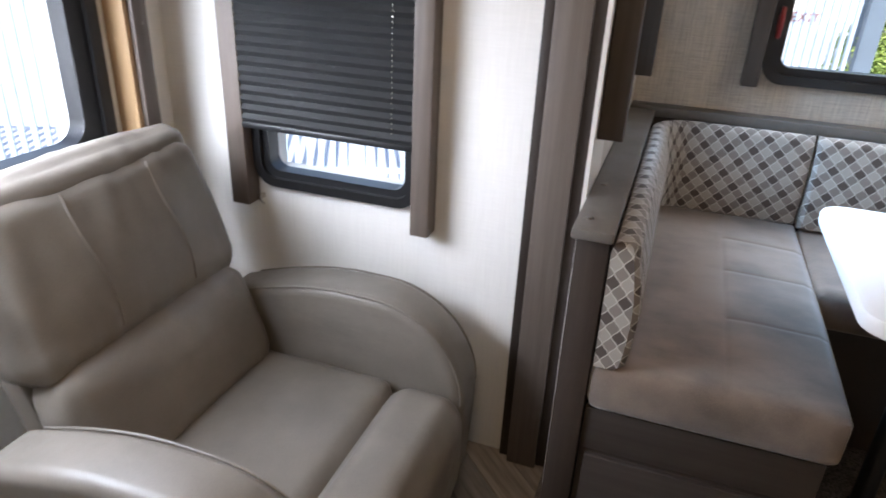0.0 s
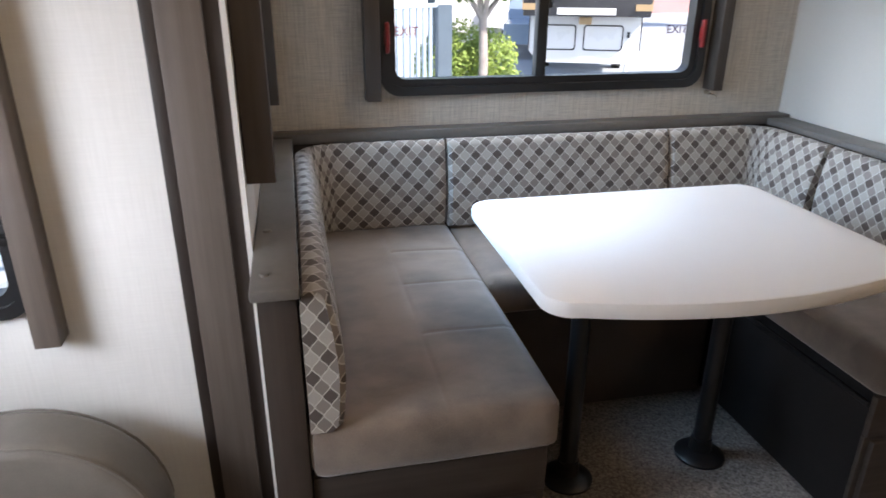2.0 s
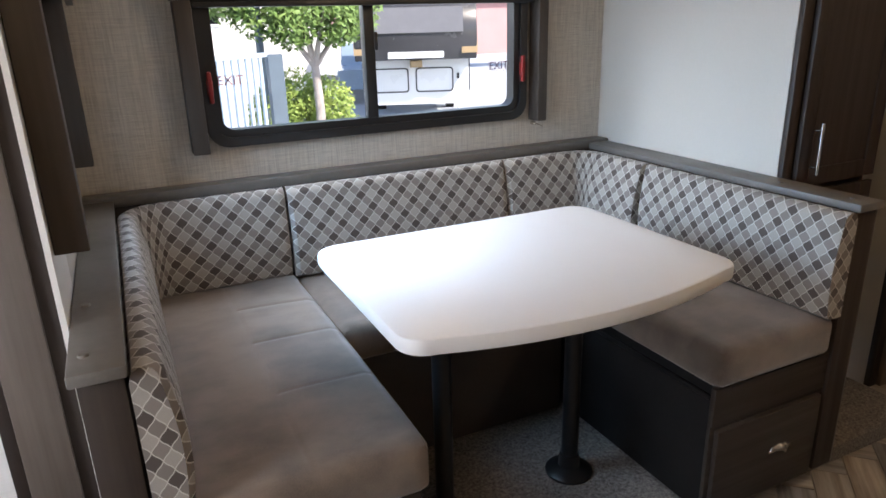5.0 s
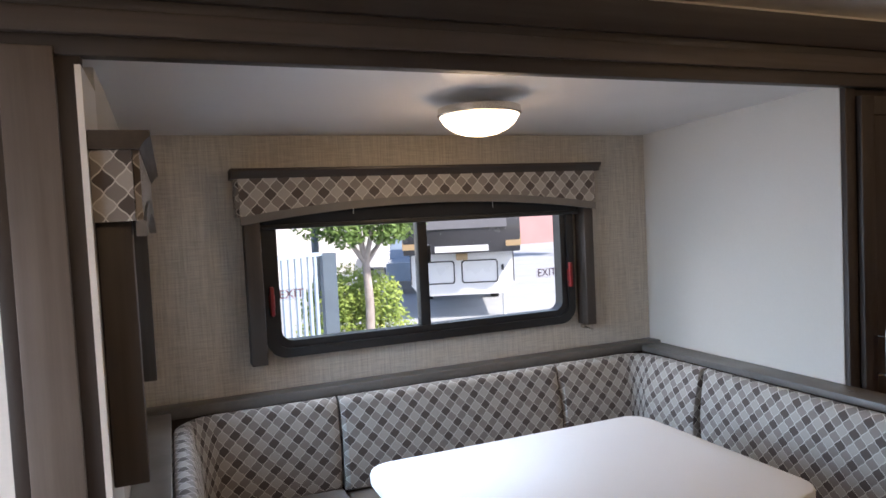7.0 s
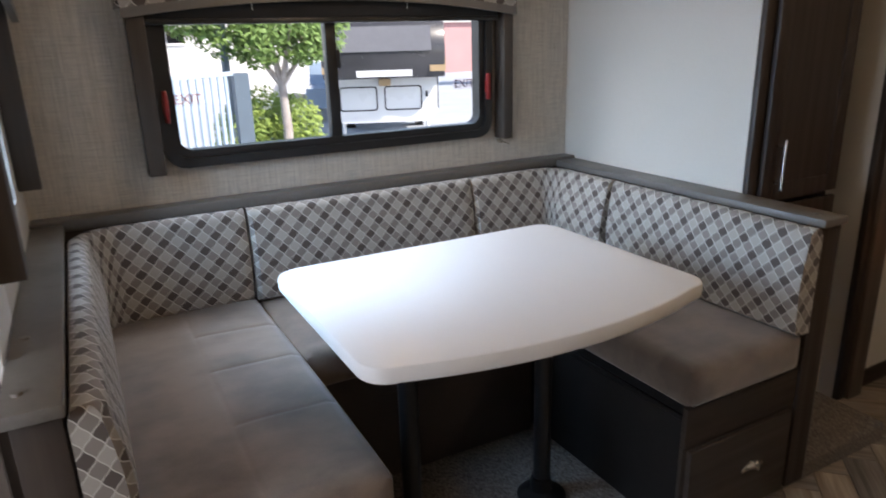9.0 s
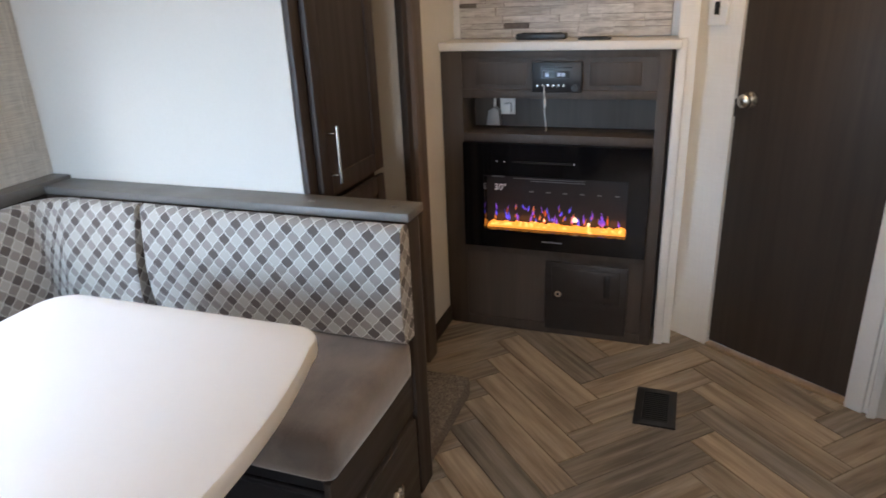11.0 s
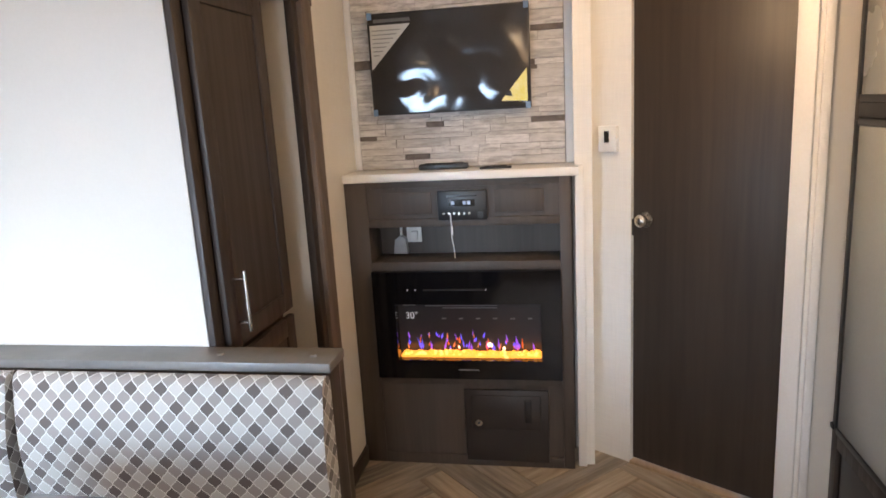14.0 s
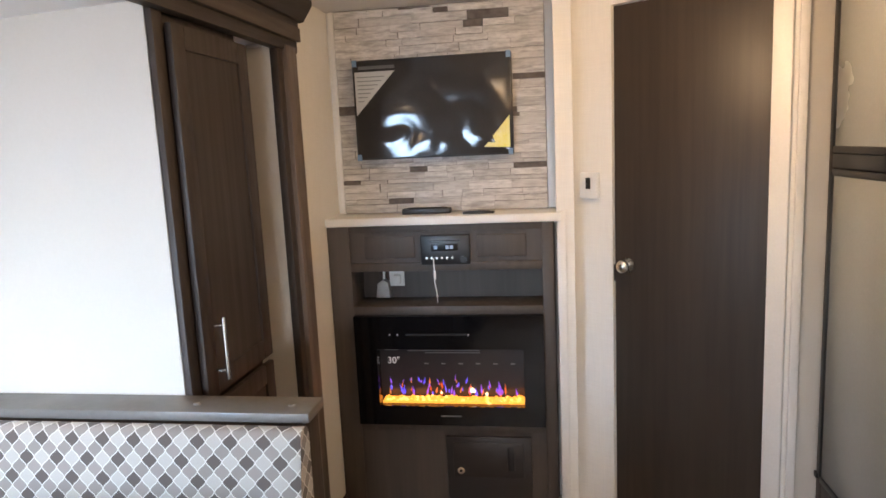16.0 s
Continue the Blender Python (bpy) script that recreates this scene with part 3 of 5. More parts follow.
# ---- valances and shades ----
def valance(name, m, width, label, crown_top=1.86, drop=0.17, rise=0.055, leg_bottom=1.15, depth=0.10):
    """Crown, patterned face with an arched lower edge, and two legs. Built along x with its back at y = 0, then put in place."""
    v = thing(name, (0, 0, 0), label, "valance")
    z1 = crown_top
    cr = prism([(0, z1 - 0.035), (-depth - 0.002, z1 - 0.035), (-depth - 0.010, z1 - 0.022), (-depth - 0.022, z1 - 0.010), (-depth - 0.022, z1), (0, z1)], 0, -0.012, width + 0.012)
    part("crown", cr, DARK_WOOD_X, v)
    n = 24
    arch = lambda k: z1 - drop + rise * (1 - (2 * k - 1) ** 2)
    low = [(0.012 + (width - 0.024) * i / n, arch(i / n)) for i in range(n + 1)]
    part("fabric_face", prism([(0.012, z1 - 0.034), *low, (width - 0.012, z1 - 0.034)], 1, -depth, -depth + 0.012), LATTICE, v)
    for x in (0.0, width - 0.012):
        part("fabric_end", B(x, x + 0.012, -depth + 0.013, 0, z1 - drop, z1 - 0.034), LATTICE, v)
    part("arched_rail", prism([*low, *[(x, z - 0.030) for x, z in low[::-1]]], 1, -depth - 0.006, -depth + 0.014), CAP_WOOD, v)
    for x, w in ((0.025, 0.056), (width - 0.055, 0.045)):
        part("leg", B(x, x + w, -depth + 0.022, 0, leg_bottom, z1 - drop + 0.02, bev=0.003), LEG_WOOD_SHADED, v)
    for ob in v.children:
        if ob.name.startswith("fabric"):
            for l in ob.data.uv_layers[0].data:
                l.uv = l.uv * (1.0 if ob.name.startswith("fabric_end") else 0.86)
    v.matrix_world = m
    return v


valance("valance", pose(0.260, SN - 0.002, 0), 1.512, "grey wooden window valance with lattice fabric and legs", leg_bottom=1.150)
valance("valance", pose(-0.0925, 1.505, 0, 0, 0, 90), 1.04, "grey wooden window valance with lattice fabric and legs", 1.85, leg_bottom=1.165, depth=0.085)

sh = thing("roller_shade", (1.0, SN, 1.6), "black shade drawn up under the valance", "window shade")
part("shade_fold", B(0.345, 1.70, SN - 0.062, SN - 0.032, 1.655, 1.80, bev=0.006), BLIND, sh)
part("bottom_rail", B(0.345, 1.70, SN - 0.066, SN - 0.030, 1.640, 1.658, bev=0.004), BLACK_PLASTIC, sh)
for x in (0.69, 1.28):
    part("cord", R((x, SN - 0.07, 1.685), (x, SN - 0.07, 1.72), 0.0014, 8), WHITE_PLASTIC, sh)

pl = thing("pleated_shade", (-0.85, NY, 1.06), "black pleated window shade pulled halfway down", "window shade")
pts, z, k = [], 1.055, 0
while z < 1.78:
    pts.append((NY - 0.060 - (0.010 if k % 2 else 0.0), z))
    z += 0.0145
    k += 1
part("pleats", prism([*pts, *[(y + 0.004, z) for y, z in pts[::-1]]], 0, -1.178, -0.612), BLIND, pl, uv=False, smooth=False)
part("bottom_rail", B(-1.180, -0.610, NY - 0.070, NY - 0.048, 1.038, 1.058, bev=0.004), BLACK_PLASTIC, pl)
part("head_rail", B(-1.180, -0.610, NY - 0.072, NY - 0.03, 1.78, 1.81, bev=0.004), BLACK_PLASTIC, pl)
for x in (-0.672,):
    for i in range(40):
        part("cord_stitch", B(x - 0.0012, x + 0.0012, NY - 0.0735, NY - 0.0715, 1.085 + i * 0.0145, 1.089 + i * 0.0145), CHROME, pl)
for x, w in ((-1.242, 0.064), (-0.612, 0.058)):
    tagged(part("window_side_trim", B(x, x + w, NY - 0.068, NY - 0.001, 0.778, 1.86, bev=0.003), GREY_WOOD), "grey wooden side board beside the window", "trim")
tagged(part("window_side_trim", B(WX + 0.001, WX + 0.09, 1.45, 1.505, 0.82, 1.86, bev=0.003), GREY_WOOD), "grey wooden side board beside the window", "trim")


# sunlight on the side board's inner face, put in as a tan strip
tagged(part("window_side_trim", B(WX + 0.001, WX + 0.075, 1.430, 1.4485, 0.84, 1.86, bev=0.002), wood("sunlit_trim_tan", (0.50, 0.33, 0.18), (0.38, 0.24, 0.12), 2)), "narrow tan strip painted for the sunlit face of the side board", "trim")


# ---- dinette ----
CAPZ = 1.028
SIDE_WOOD = wood("side_panel_wood", (0.058, 0.044, 0.036), (0.038, 0.029, 0.024), 2, 0.6, spec=0.2)
led = thing("dinette_ledge", (1.0, 2.6, DZ), "grey wooden dinette surround with flat cap rails", "surround")
part("side_panel", B(-0.081, -0.004, 1.295, SN, DZ, CAPZ - 0.026, bev=0.003), SIDE_WOOD, led)
part("side_panel", B(2.008, 2.100, 1.298, SN, DZ + 0.02, CAPZ - 0.026, bev=0.003), SIDE_WOOD, led)
part("edge_strip", B(2.1005, 2.1085, 1.300, 1.66, DZ + 0.02, CAPZ - 0.026, bev=0.002), CAP_WOOD, led)
part("back_panel", B(-0.004, 2.008, SN - 0.075, SN - 0.001, 0.3, CAPZ - 0.026), BENCH_WOOD, led)
part("cap_rail", B(-0.0915, 0.004, 1.270, SN - 0.081, CAPZ - 0.026, CAPZ, bev=0.005), CAP_WOOD, led)
part("cap_rail", B(1.998, 2.1115, 1.284, SN - 0.081, CAPZ - 0.026, CAPZ, bev=0.005), CAP_WOOD, led)
part("cap_rail", B(-0.0915, 2.1115, SN - 0.081, SN - 0.001, CAPZ - 0.026, CAPZ + 0.012, bev=0.005), CAP_WOOD, led)
for x in (-0.064, 2.05):
    for y in (1.345, 1.60):
        part("screw_cover", R((x, y, CAPZ - 0.001), (x, y, CAPZ + 0.004), 0.011, 16, 0.008), SCREW, led)


def cup_pull(at, parent):
    """A scalloped nickel cup pull: a quarter shell over a back plate, ribbed, open below."""
    bm = bmesh.new()
    n, k = 20, 8
    rows = []
    for i in range(n + 1):
        a = math.pi * i / n
        rib = 1.0 + 0.05 * math.cos(a * 10)
        rows.append([bm.verts.new((0.046 * math.cos(a) * math.cos(0.5 * math.pi * j / k) * rib, -0.024 * math.sin(0.5 * math.pi * j / k) * math.sin(a) ** 0.5 - 0.001, 0.030 * math.sin(a) * math.cos(0.5 * math.pi * j / k) ** 0.6 * rib)) for j in range(k + 1)])
    for p, q in zip(rows, rows[1:]):
        for j in range(k):
            bm.faces.new((p[j], p[j + 1], q[j + 1], q[j]))
    bmesh.ops.remove_doubles(bm, verts=bm.verts, dist=0.0004)
    bmesh.ops.recalc_face_normals(bm, faces=bm.faces)
    bmesh.ops.solidify(bm, geom=bm.faces[:], thickness=0.002)
    box(bm, -0.050, 0.050, -0.002, 0.0, -0.004, 0.006, bev=0.0008)
    bm.transform(Matrix.Translation(at))
    return part("cup_pull", bm, CHROME, parent, "scalloped nickel cup pull")


def bench(name, x0, x1, y0, y1, front, label, strip=0):
    b = thing(name, ((x0 + x1) / 2, (y0 + y1) / 2, DZ), label, "bench")
    if front:
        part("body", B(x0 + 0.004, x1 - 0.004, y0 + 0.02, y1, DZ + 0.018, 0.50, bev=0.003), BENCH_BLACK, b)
        part("plinth", B(x0 + 0.03, x1 - 0.02, 1.375, y1, DZ, DZ + 0.0175), BLACK_PANEL, b)
        part("deck", B(x0 + 0.012, x1 - 0.012, y0 + 0.024, y1, 0.5005, 0.534), BLACK_PLASTIC, b)
        part("rail", B(x0, x1, y0, y0 + 0.0195, 0.402, 0.532, bev=0.003), BENCH_WOOD, b)
        part("face_panel", B(x0, x1, y0 + 0.006, y0 + 0.0195, DZ + 0.018, 0.401, bev=0.002), BENCH_WOOD, b)
        dr = part("drawer_front", B(x0 + 0.016, x1 - 0.020, y0 - 0.013, y0 + 0.0055, DZ + 0.026, 0.390, bev=0.004), BENCH_WOOD, b)
        cup_pull((x0 + 0.305, y0 - 0.013, 0.240), dr)
        if strip:
            xs = sorted((x0 if strip < 0 else x1, (x0 if strip < 0 else x1) - 0.006 * strip))
            part("edge_lip", B(*xs, y0 + 0.024, y1 - 0.47, 0.486, 0.502, bev=0.002), BLACK_PLASTIC, b, "glossy black edge lip")
    else:
        part("body", B(x0, x1, y0 + 0.02, y1, DZ, 0.53, bev=0.003), BLACK_PANEL, b)
        part("front_panel", B(x0 + 0.001, x1 - 0.001, y0, y0 + 0.019, DZ, 0.528, bev=0.003), UNDER_PANEL, b)
    return b


bench("dinette_bench", 0.0, 0.560, 1.306, 2.58, True, "dark wooden dinette bench with a drawer", 1)
bench("dinette_bench", 1.506, 2.004, 1.306, 2.58, True, "dark wooden dinette bench with a drawer and cup pull", -1)
bench("dinette_bench", 0.562, 1.504, 2.06, 2.58, False, "black panelled bench under the window")

GRP = "seat cushions of the dinette"
tagged(part("seat_cushion", cushion(-0.002, 0.585, 1.288, 2.56, 0.534, 0.672, 0.028, 0.010, 18, 40, 6, (0.315,), ((1.98, 0.315, 1), (2.25, 0.315, 1), (1.66, 0.315, 1)), 0.004, 0.0032), SUEDE), "long taupe suede seat cushion with stitched seams", "cushion", GRP)
tagged(part("seat_cushion", cushion(1.495, 1.99, 1.290, 2.56, 0.534, 0.664, 0.03, 0.010, 18, 40, 6, (), (), 0.005), SUEDE), "long taupe suede seat cushion", "cushion", GRP)
tagged(part("seat_cushion", cushion(0.590, 1.490, 1.965, 2.56, 0.534, 0.660, 0.03, 0.010, 30, 20, 6, (), (), 0.004), SUEDE), "taupe suede seat cushion under the window", "cushion", GRP)


def back_profile(z0, z1, bottom=0.105, top=0.072):
    """Upright section of a back cushion, from its back foot round over the top to its front foot."""
    out = [(0.006, z0), (0.004, z1 - 0.03), (0.012, z1 - 0.008), (0.028, z1)]
    out += [(top - 0.024, z1 + 0.001), (top - 0.008, z1 - 0.006), (top + 0.002, z1 - 0.022)]
    n = 8
    for i in range(n + 1):
        k = i / n
        out.append((top + (bottom - top) * k + 0.004 + 0.016 * math.sin(math.pi * k), z1 - 0.04 - (z1 - 0.04 - z0 - 0.012) * k))
    out += [(bottom - 0.012, z0), (0.006, z0)]
    return out[::-1]


def rounded_ends(path, n=5, r=0.03):
    """The path with its ends drawn in a little, so that the cushion's ends are soft."""
    out = [(*p[:2], 1.0) for p in path]
    def tip(a, b):
        d = (Vector(b[:2]) - Vector(a[:2])).normalized()
        return [(a[0] + d.x * s * r, a[1] + d.y * s * r, k) for s, k in ((0, 0.82), (0.12, 0.92), (0.45, 0.98))]
    first, last = tip(path[0], path[1]), tip(path[-1], path[-2])
    return [*first, *out[1:-1], *last[::-1]]


def line(a, b, n=14):
    return [(a[0] + (b[0] - a[0]) * i / n, a[1] + (b[1] - a[1]) * i / n) for i in range(n + 1)]


def corner(c, r, a0, a1, n=10):
    return [(c[0] + r * math.cos(radians(a0 + (a1 - a0) * i / n)), c[1] + r * math.sin(radians(a0 + (a1 - a0) * i / n))) for i in range(n + 1)]


def dedupe(path):
    out = [path[0]]
    for p in path[1:]:
        if math.dist(p[:2], out[-1][:2]) > 0.004:
            out.append(p)
    return out


BACK_Y, GRP2 = SN - 0.078, "back cushions of the dinette"
PROF, PROF_S = back_profile(0.668, 1.008), back_profile(0.668, 1.008, 0.074, 0.064)
RC = 0.15
west = line((-0.002, BACK_Y - RC), (-0.002, 1.290), 16)[::-1] + corner((-0.002 + RC, BACK_Y - RC), RC, 180, 90) + line((-0.002 + RC, BACK_Y), (0.574, BACK_Y), 8)
mid = line((0.580, BACK_Y), (1.508, BACK_Y), 20)
east = line((1.514, BACK_Y), (2.000 - RC, BACK_Y), 8) + corner((2.000 - RC, BACK_Y - RC), RC, 90, 0) + line((2.000, BACK_Y - RC), (2.000, 2.150), 8)
side = line((2.000, 2.143), (2.000, 1.282), 20)
for p, lab in ((west, "lattice patterned back cushion that bends round the corner"), (mid, "long lattice patterned back cushion under the window"), (east, "lattice patterned corner back cushion"), (side, "long lattice patterned back cushion against the side panel")):
    prof = [(-w, z) for w, z in (PROF_S if p in (west, side) else PROF)]
    ob = part("back_cushion", sweep(dedupe(rounded_ends(dedupe(p))), prof, *((1.0, 1.0) if p is side else (0.97, 1.0))), LATTICE)
    tagged(ob, lab, "cushion", GRP2)

tab = thing("dinette_table", (1.02, 1.65, DZ), "white laminate dinette table on two black pedestals", "table")


def table_outline(grow=0.0):
    pts = []
    x0, x1, y0, y1, r = 0.525 - grow, 1.520 + grow, 1.268 - grow, 2.006 + grow, 0.075
    for cx, cy, s in ((x1 - r, y1 - r, 0), (x0 + r, y1 - r, 90), (x0 + r, y0 + r, 180)):
        pts += [(cx + r * math.cos(radians(s + 15 * i)), cy + r * math.sin(radians(s + 15 * i))) for i in range(7)]
    n = 16
    for i in range(1, n):
        k = i / n
        pts.append((x0 + r + (x1 - x0 - 2 * r) * k, y0 - 0.068 * (1 - (2 * k - 1) ** 2)))
    pts += [(x1 - r + r * math.cos(radians(270 + 15 * i)), y0 + r + r * math.sin(radians(270 + 15 * i))) for i in range(7)]
    return pts


part("tabletop", prism(table_outline(), 2, 0.894, 0.937, 0.010), TABLE_TOP, tab)
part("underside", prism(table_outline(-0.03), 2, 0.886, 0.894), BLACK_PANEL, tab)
for x, y in ((0.800, 1.690), (1.290, 1.705)):
    part("pole", R((x, y, DZ + 0.02), (x, y, 0.886), 0.029, 24), BLACK_METAL, tab)
    part("flange", lathe([(0.082, 0), (0.082, 0.008), (0.070, 0.018), (0.038, 0.03), (0.034, 0.075), (0.028, 0.078)], (x, y, DZ)), BLACK_METAL, tab)
    part("top_plate", lathe([(0.035, -0.06), (0.04, -0.02), (0.075, -0.008), (0.075, 0)], (x, y, 0.886)), BLACK_METAL, tab)

lampo = thing("ceiling_lamp", (0.945, 1.985, SZ), "lit round ceiling lamp with an opal glass bowl", "lamp")
part("rim", lathe([(0.118, 0), (0.128, -0.004), (0.130, -0.024), (0.124, -0.028)], (0.945, 1.985, SZ)), CHROME, lampo)
part("glass_bowl", lathe([(0.1235, -0.024), (0.121, -0.034), (0.108, -0.053), (0.084, -0.071), (0.055, -0.083), (0.026, -0.088), (0.004, -0.089)], (0.945, 1.985, SZ)), LAMP_GLASS, lampo)


# unseen fixtures; the one at x = -0.2 is added to go with the fill
for x, y in ((2.45, 0.45), (-0.2, 0.4)):
    copy_thing(lampo, Matrix.Translation((x, y, CZ)))

# ---- wardrobe in the slide-out ----
wd = thing("wardrobe", (2.35, 2.1, DZ), "dark wooden wardrobe with a white side panel", "wardrobe")
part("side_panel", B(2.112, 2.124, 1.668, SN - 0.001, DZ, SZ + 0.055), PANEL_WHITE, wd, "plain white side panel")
part("body", B(2.125, 2.60, 1.67, SN - 0.001, DZ, SZ + 0.05), DARK_WOOD, wd)
part("stile", B(2.113, 2.160, 1.648, 1.668, DZ, SZ + 0.05, bev=0.003), DARK_WOOD, wd)


def shaker(x0, x1, y, z0, z1, parent, name, rail=0.062, material=None):
    """A door with a recessed panel, facing lower y."""
    material = material or DARK_WOOD
    d = part(name, B(x0 + rail - 0.004, x1 - rail + 0.004, y + 0.008, y + 0.018, z0 + rail - 0.004, z1 - rail + 0.004), material, parent)
    for a, b, c, e in ((x0, x0 + rail, z0, z1), (x1 - rail, x1, z0, z1), (x0 + rail + 0.0005, x1 - rail - 0.0005, z0, z0 + rail), (x0 + rail + 0.0005, x1 - rail - 0.0005, z1 - rail, z1)):
        part("door_rail", B(a, b, y, y + 0.02, c, e, bev=0.003), material, d)
    return d


wdoor = shaker(2.162, 2.595, 1.628, 0.988, SZ - 0.002, wd, "door")
hb = bmesh.new()
rod(hb, (2.216, 1.594, 1.035), (2.216, 1.594, 1.212), 0.006)
rod(hb, (2.216, 1.594, 1.060), (2.216, 1.628, 1.060), 0.004)
rod(hb, (2.216, 1.594, 1.187), (2.216, 1.628, 1.187), 0.004)
part("bar_handle", hb, CHROME, wdoor, "satin nickel bar handle")
shaker(2.162, 2.595, 1.628, 0.60, 0.966, wd, "lower_door")


# ---- fireplace cabinet ----
FX = 3.315
fc = thing("fireplace_cabinet", (3.42, 1.16, 0), "dark wooden cabinet round an electric fireplace", "cabinet")
part("back", B(EX - 0.02, EX - 0.001, 0.68, NY - 0.002, 0, 1.32), HEARTH_WOOD, fc)
for y0, y1 in ((0.688, 0.735), (1.560, NY - 0.002)):
    part("stile", B(FX, EX - 0.021, y0, y1, 0, 1.322, bev=0.002), HEARTH_WOOD, fc)
for z0, z1 in ((1.292, 1.322), (1.122, 1.158), (0.928, 0.966), (0.398, 0.432), (0.0, 0.05)):
    part("rail", B(FX, EX - 0.021, 0.7355, 1.5595, z0, z1, bev=0.002), HEARTH_WOOD, fc)
part("drawer_panel", B(FX + 0.010, FX + 0.025, 0.7355, 1.5595, 1.1585, 1.2915), HEARTH_WOOD, fc)
for y0, y1 in ((0.80, 1.005), (1.275, 1.495)):
    part("inset_panel", B(FX + 0.002, FX + 0.0095, y0, y1, 1.178, 1.272, bev=0.003), HEARTH_WOOD, fc)
part("lower_panel", B(FX + 0.010, FX + 0.022, 0.7355, 1.5595, 0.0505, 0.3975), HEARTH_WOOD, fc)
ad = part("access_door", B(FX - 0.008, FX + 0.008, 0.80, 1.175, 0.03, 0.376, bev=0.004), BLACK_PANEL, fc, "black access door with a lock")
part("door_leaf", B(FX - 0.014, FX - 0.008, 0.835, 1.145, 0.19, 0.352, bev=0.003), BLACK_PANEL, ad)
part("pull", B(FX - 0.018, FX - 0.014, 0.875, 0.905, 0.225, 0.335, bev=0.002), BLACK_PLASTIC, ad)
lk = R((FX - 0.02, 1.112, 0.222), (FX - 0.012, 1.112, 0.222), 0.016, 24)
lock = part("lock", lk, CHROME, ad, "round chrome lock")
part("keyhole", R((FX - 0.0215, 1.112, 0.222), (FX - 0.0195, 1.112, 0.222), 0.006, 12), BLACK_PLASTIC, lock)

tagged(part("mantel", B(FX - 0.018, EX - 0.002, 0.655, NY - 0.002, 1.322, 1.357, bev=0.004), TRIM_WHITE), "white mantel shelf over the fireplace cabinet", "shelf")

fi = thing("electric_fireplace", (FX, 1.145, 0.43), "black glass electric fireplace with glowing embers", "fireplace")
FY0, FY1, FZ0, FZ1 = 0.7360, 1.5590, 0.433, 0.927
part("glass_frame", ring([(y, z) for y, z in ((FY0, FZ0), (FY1, FZ0), (FY1, FZ1), (FY0, FZ1))], [(y, z) for y, z in ((0.822, 0.520), (1.462, 0.520), (1.462, 0.780), (0.822, 0.780))], 0, FX - 0.022, FX + 0.03), BLACK_GLOSS, fi)
SCREEN = plain("dim_screen", (0.050, 0.048, 0.052), (0.038, 0.037, 0.041), 0.2, relief=0.0)
part("back_screen", B(FX + 0.09, FX + 0.10, 0.80, 1.48, 0.49, 0.80), SCREEN, fi)
part("firebox", B(FX + 0.012, FX + 0.089, 0.80, 1.48, 0.492, 0.520), BLACK_PANEL, fi)
part("air_slot", B(FX - 0.0235, FX - 0.0215, 1.06, 1.33, 0.842, 0.850), BLIND, fi)
DOT = glow("led_white", (0.9, 0.9, 1.0), 0.03)
for y in (1.40, 1.365, 1.055):
    part("led", R((FX - 0.024, y, 0.846), (FX - 0.0215, y, 0.846), 0.003, 8), DOT, fi)
DIM = glow("dim_display", (0.16, 0.165, 0.18), 0.003)
part("logo_bar", B(FX - 0.0232, FX - 0.0215, 1.10, 1.19, 0.474, 0.480), DIM, fi)
part("caption_bar", B(FX + 0.0885, FX + 0.0895, 1.395, 1.455, 0.742, 0.750), DIM, fi)
for i, z in enumerate((0.738, 0.728)):
    part("caption_bar", B(FX + 0.0885, FX + 0.0895, 1.02, 1.35 - 0.08 * i, z, z + 0.004), DIM, fi)
for i in range(6):
    part("display_mark", B(FX + 0.0885, FX + 0.0895, 0.865 + i * 0.078, 0.885 + i * 0.078, 0.676, 0.682), DIM, fi)
text("temperature_display", "30°", 0.043, Matrix.Translation((FX + 0.088, 1.415, 0.693)) @ pose(0, 0, 0, 90, 0, -90), glow("lit_digits", (0.85, 0.88, 0.95), 0.05), fi)
EMBER = glow("glowing_ember", (1.0, 0.36, 0.05), 0.30)
EMBER_B = glow("bright_ember", (1.0, 0.50, 0.13), 0.40)
rng = random.Random(5)
for m, cnt in ((EMBER, 90), (EMBER_B, 60)):
    em = bmesh.new()
    for i in range(cnt):
        s = rng.uniform(0.006, 0.013)
        bmesh.ops.create_icosphere(em, subdivisions=1, radius=s, matrix=Matrix.Translation((FX + rng.uniform(0.018, 0.07), rng.uniform(0.828, 1.456), 0.522 + rng.uniform(0, 0.014))))
    tagged(part("embers", em, m, fi, smooth=False), "glowing orange crystal embers", kind="stuff")
part("ember_bed", B(FX + 0.014, FX + 0.075, 0.826, 1.458, 0.5205, 0.530), EMBER, fi, "glowing orange ember bed")
FLAMES = {"flame_blue": ((0.10, 0.09, 1.0), 0.17), "flame_orange": ((1.0, 0.22, 0.05), 0.040), "flame_violet": ((0.28, 0.10, 0.95), 0.11), "flame_amber": ((0.9, 0.34, 0.12), 0.045)}
FLAME_MATS = [glow(k, c, s) for k, (c, s) in FLAMES.items()]
PALE_FLAME = glow("flame_pale", (1.0, 0.68, 0.42), 0.45)
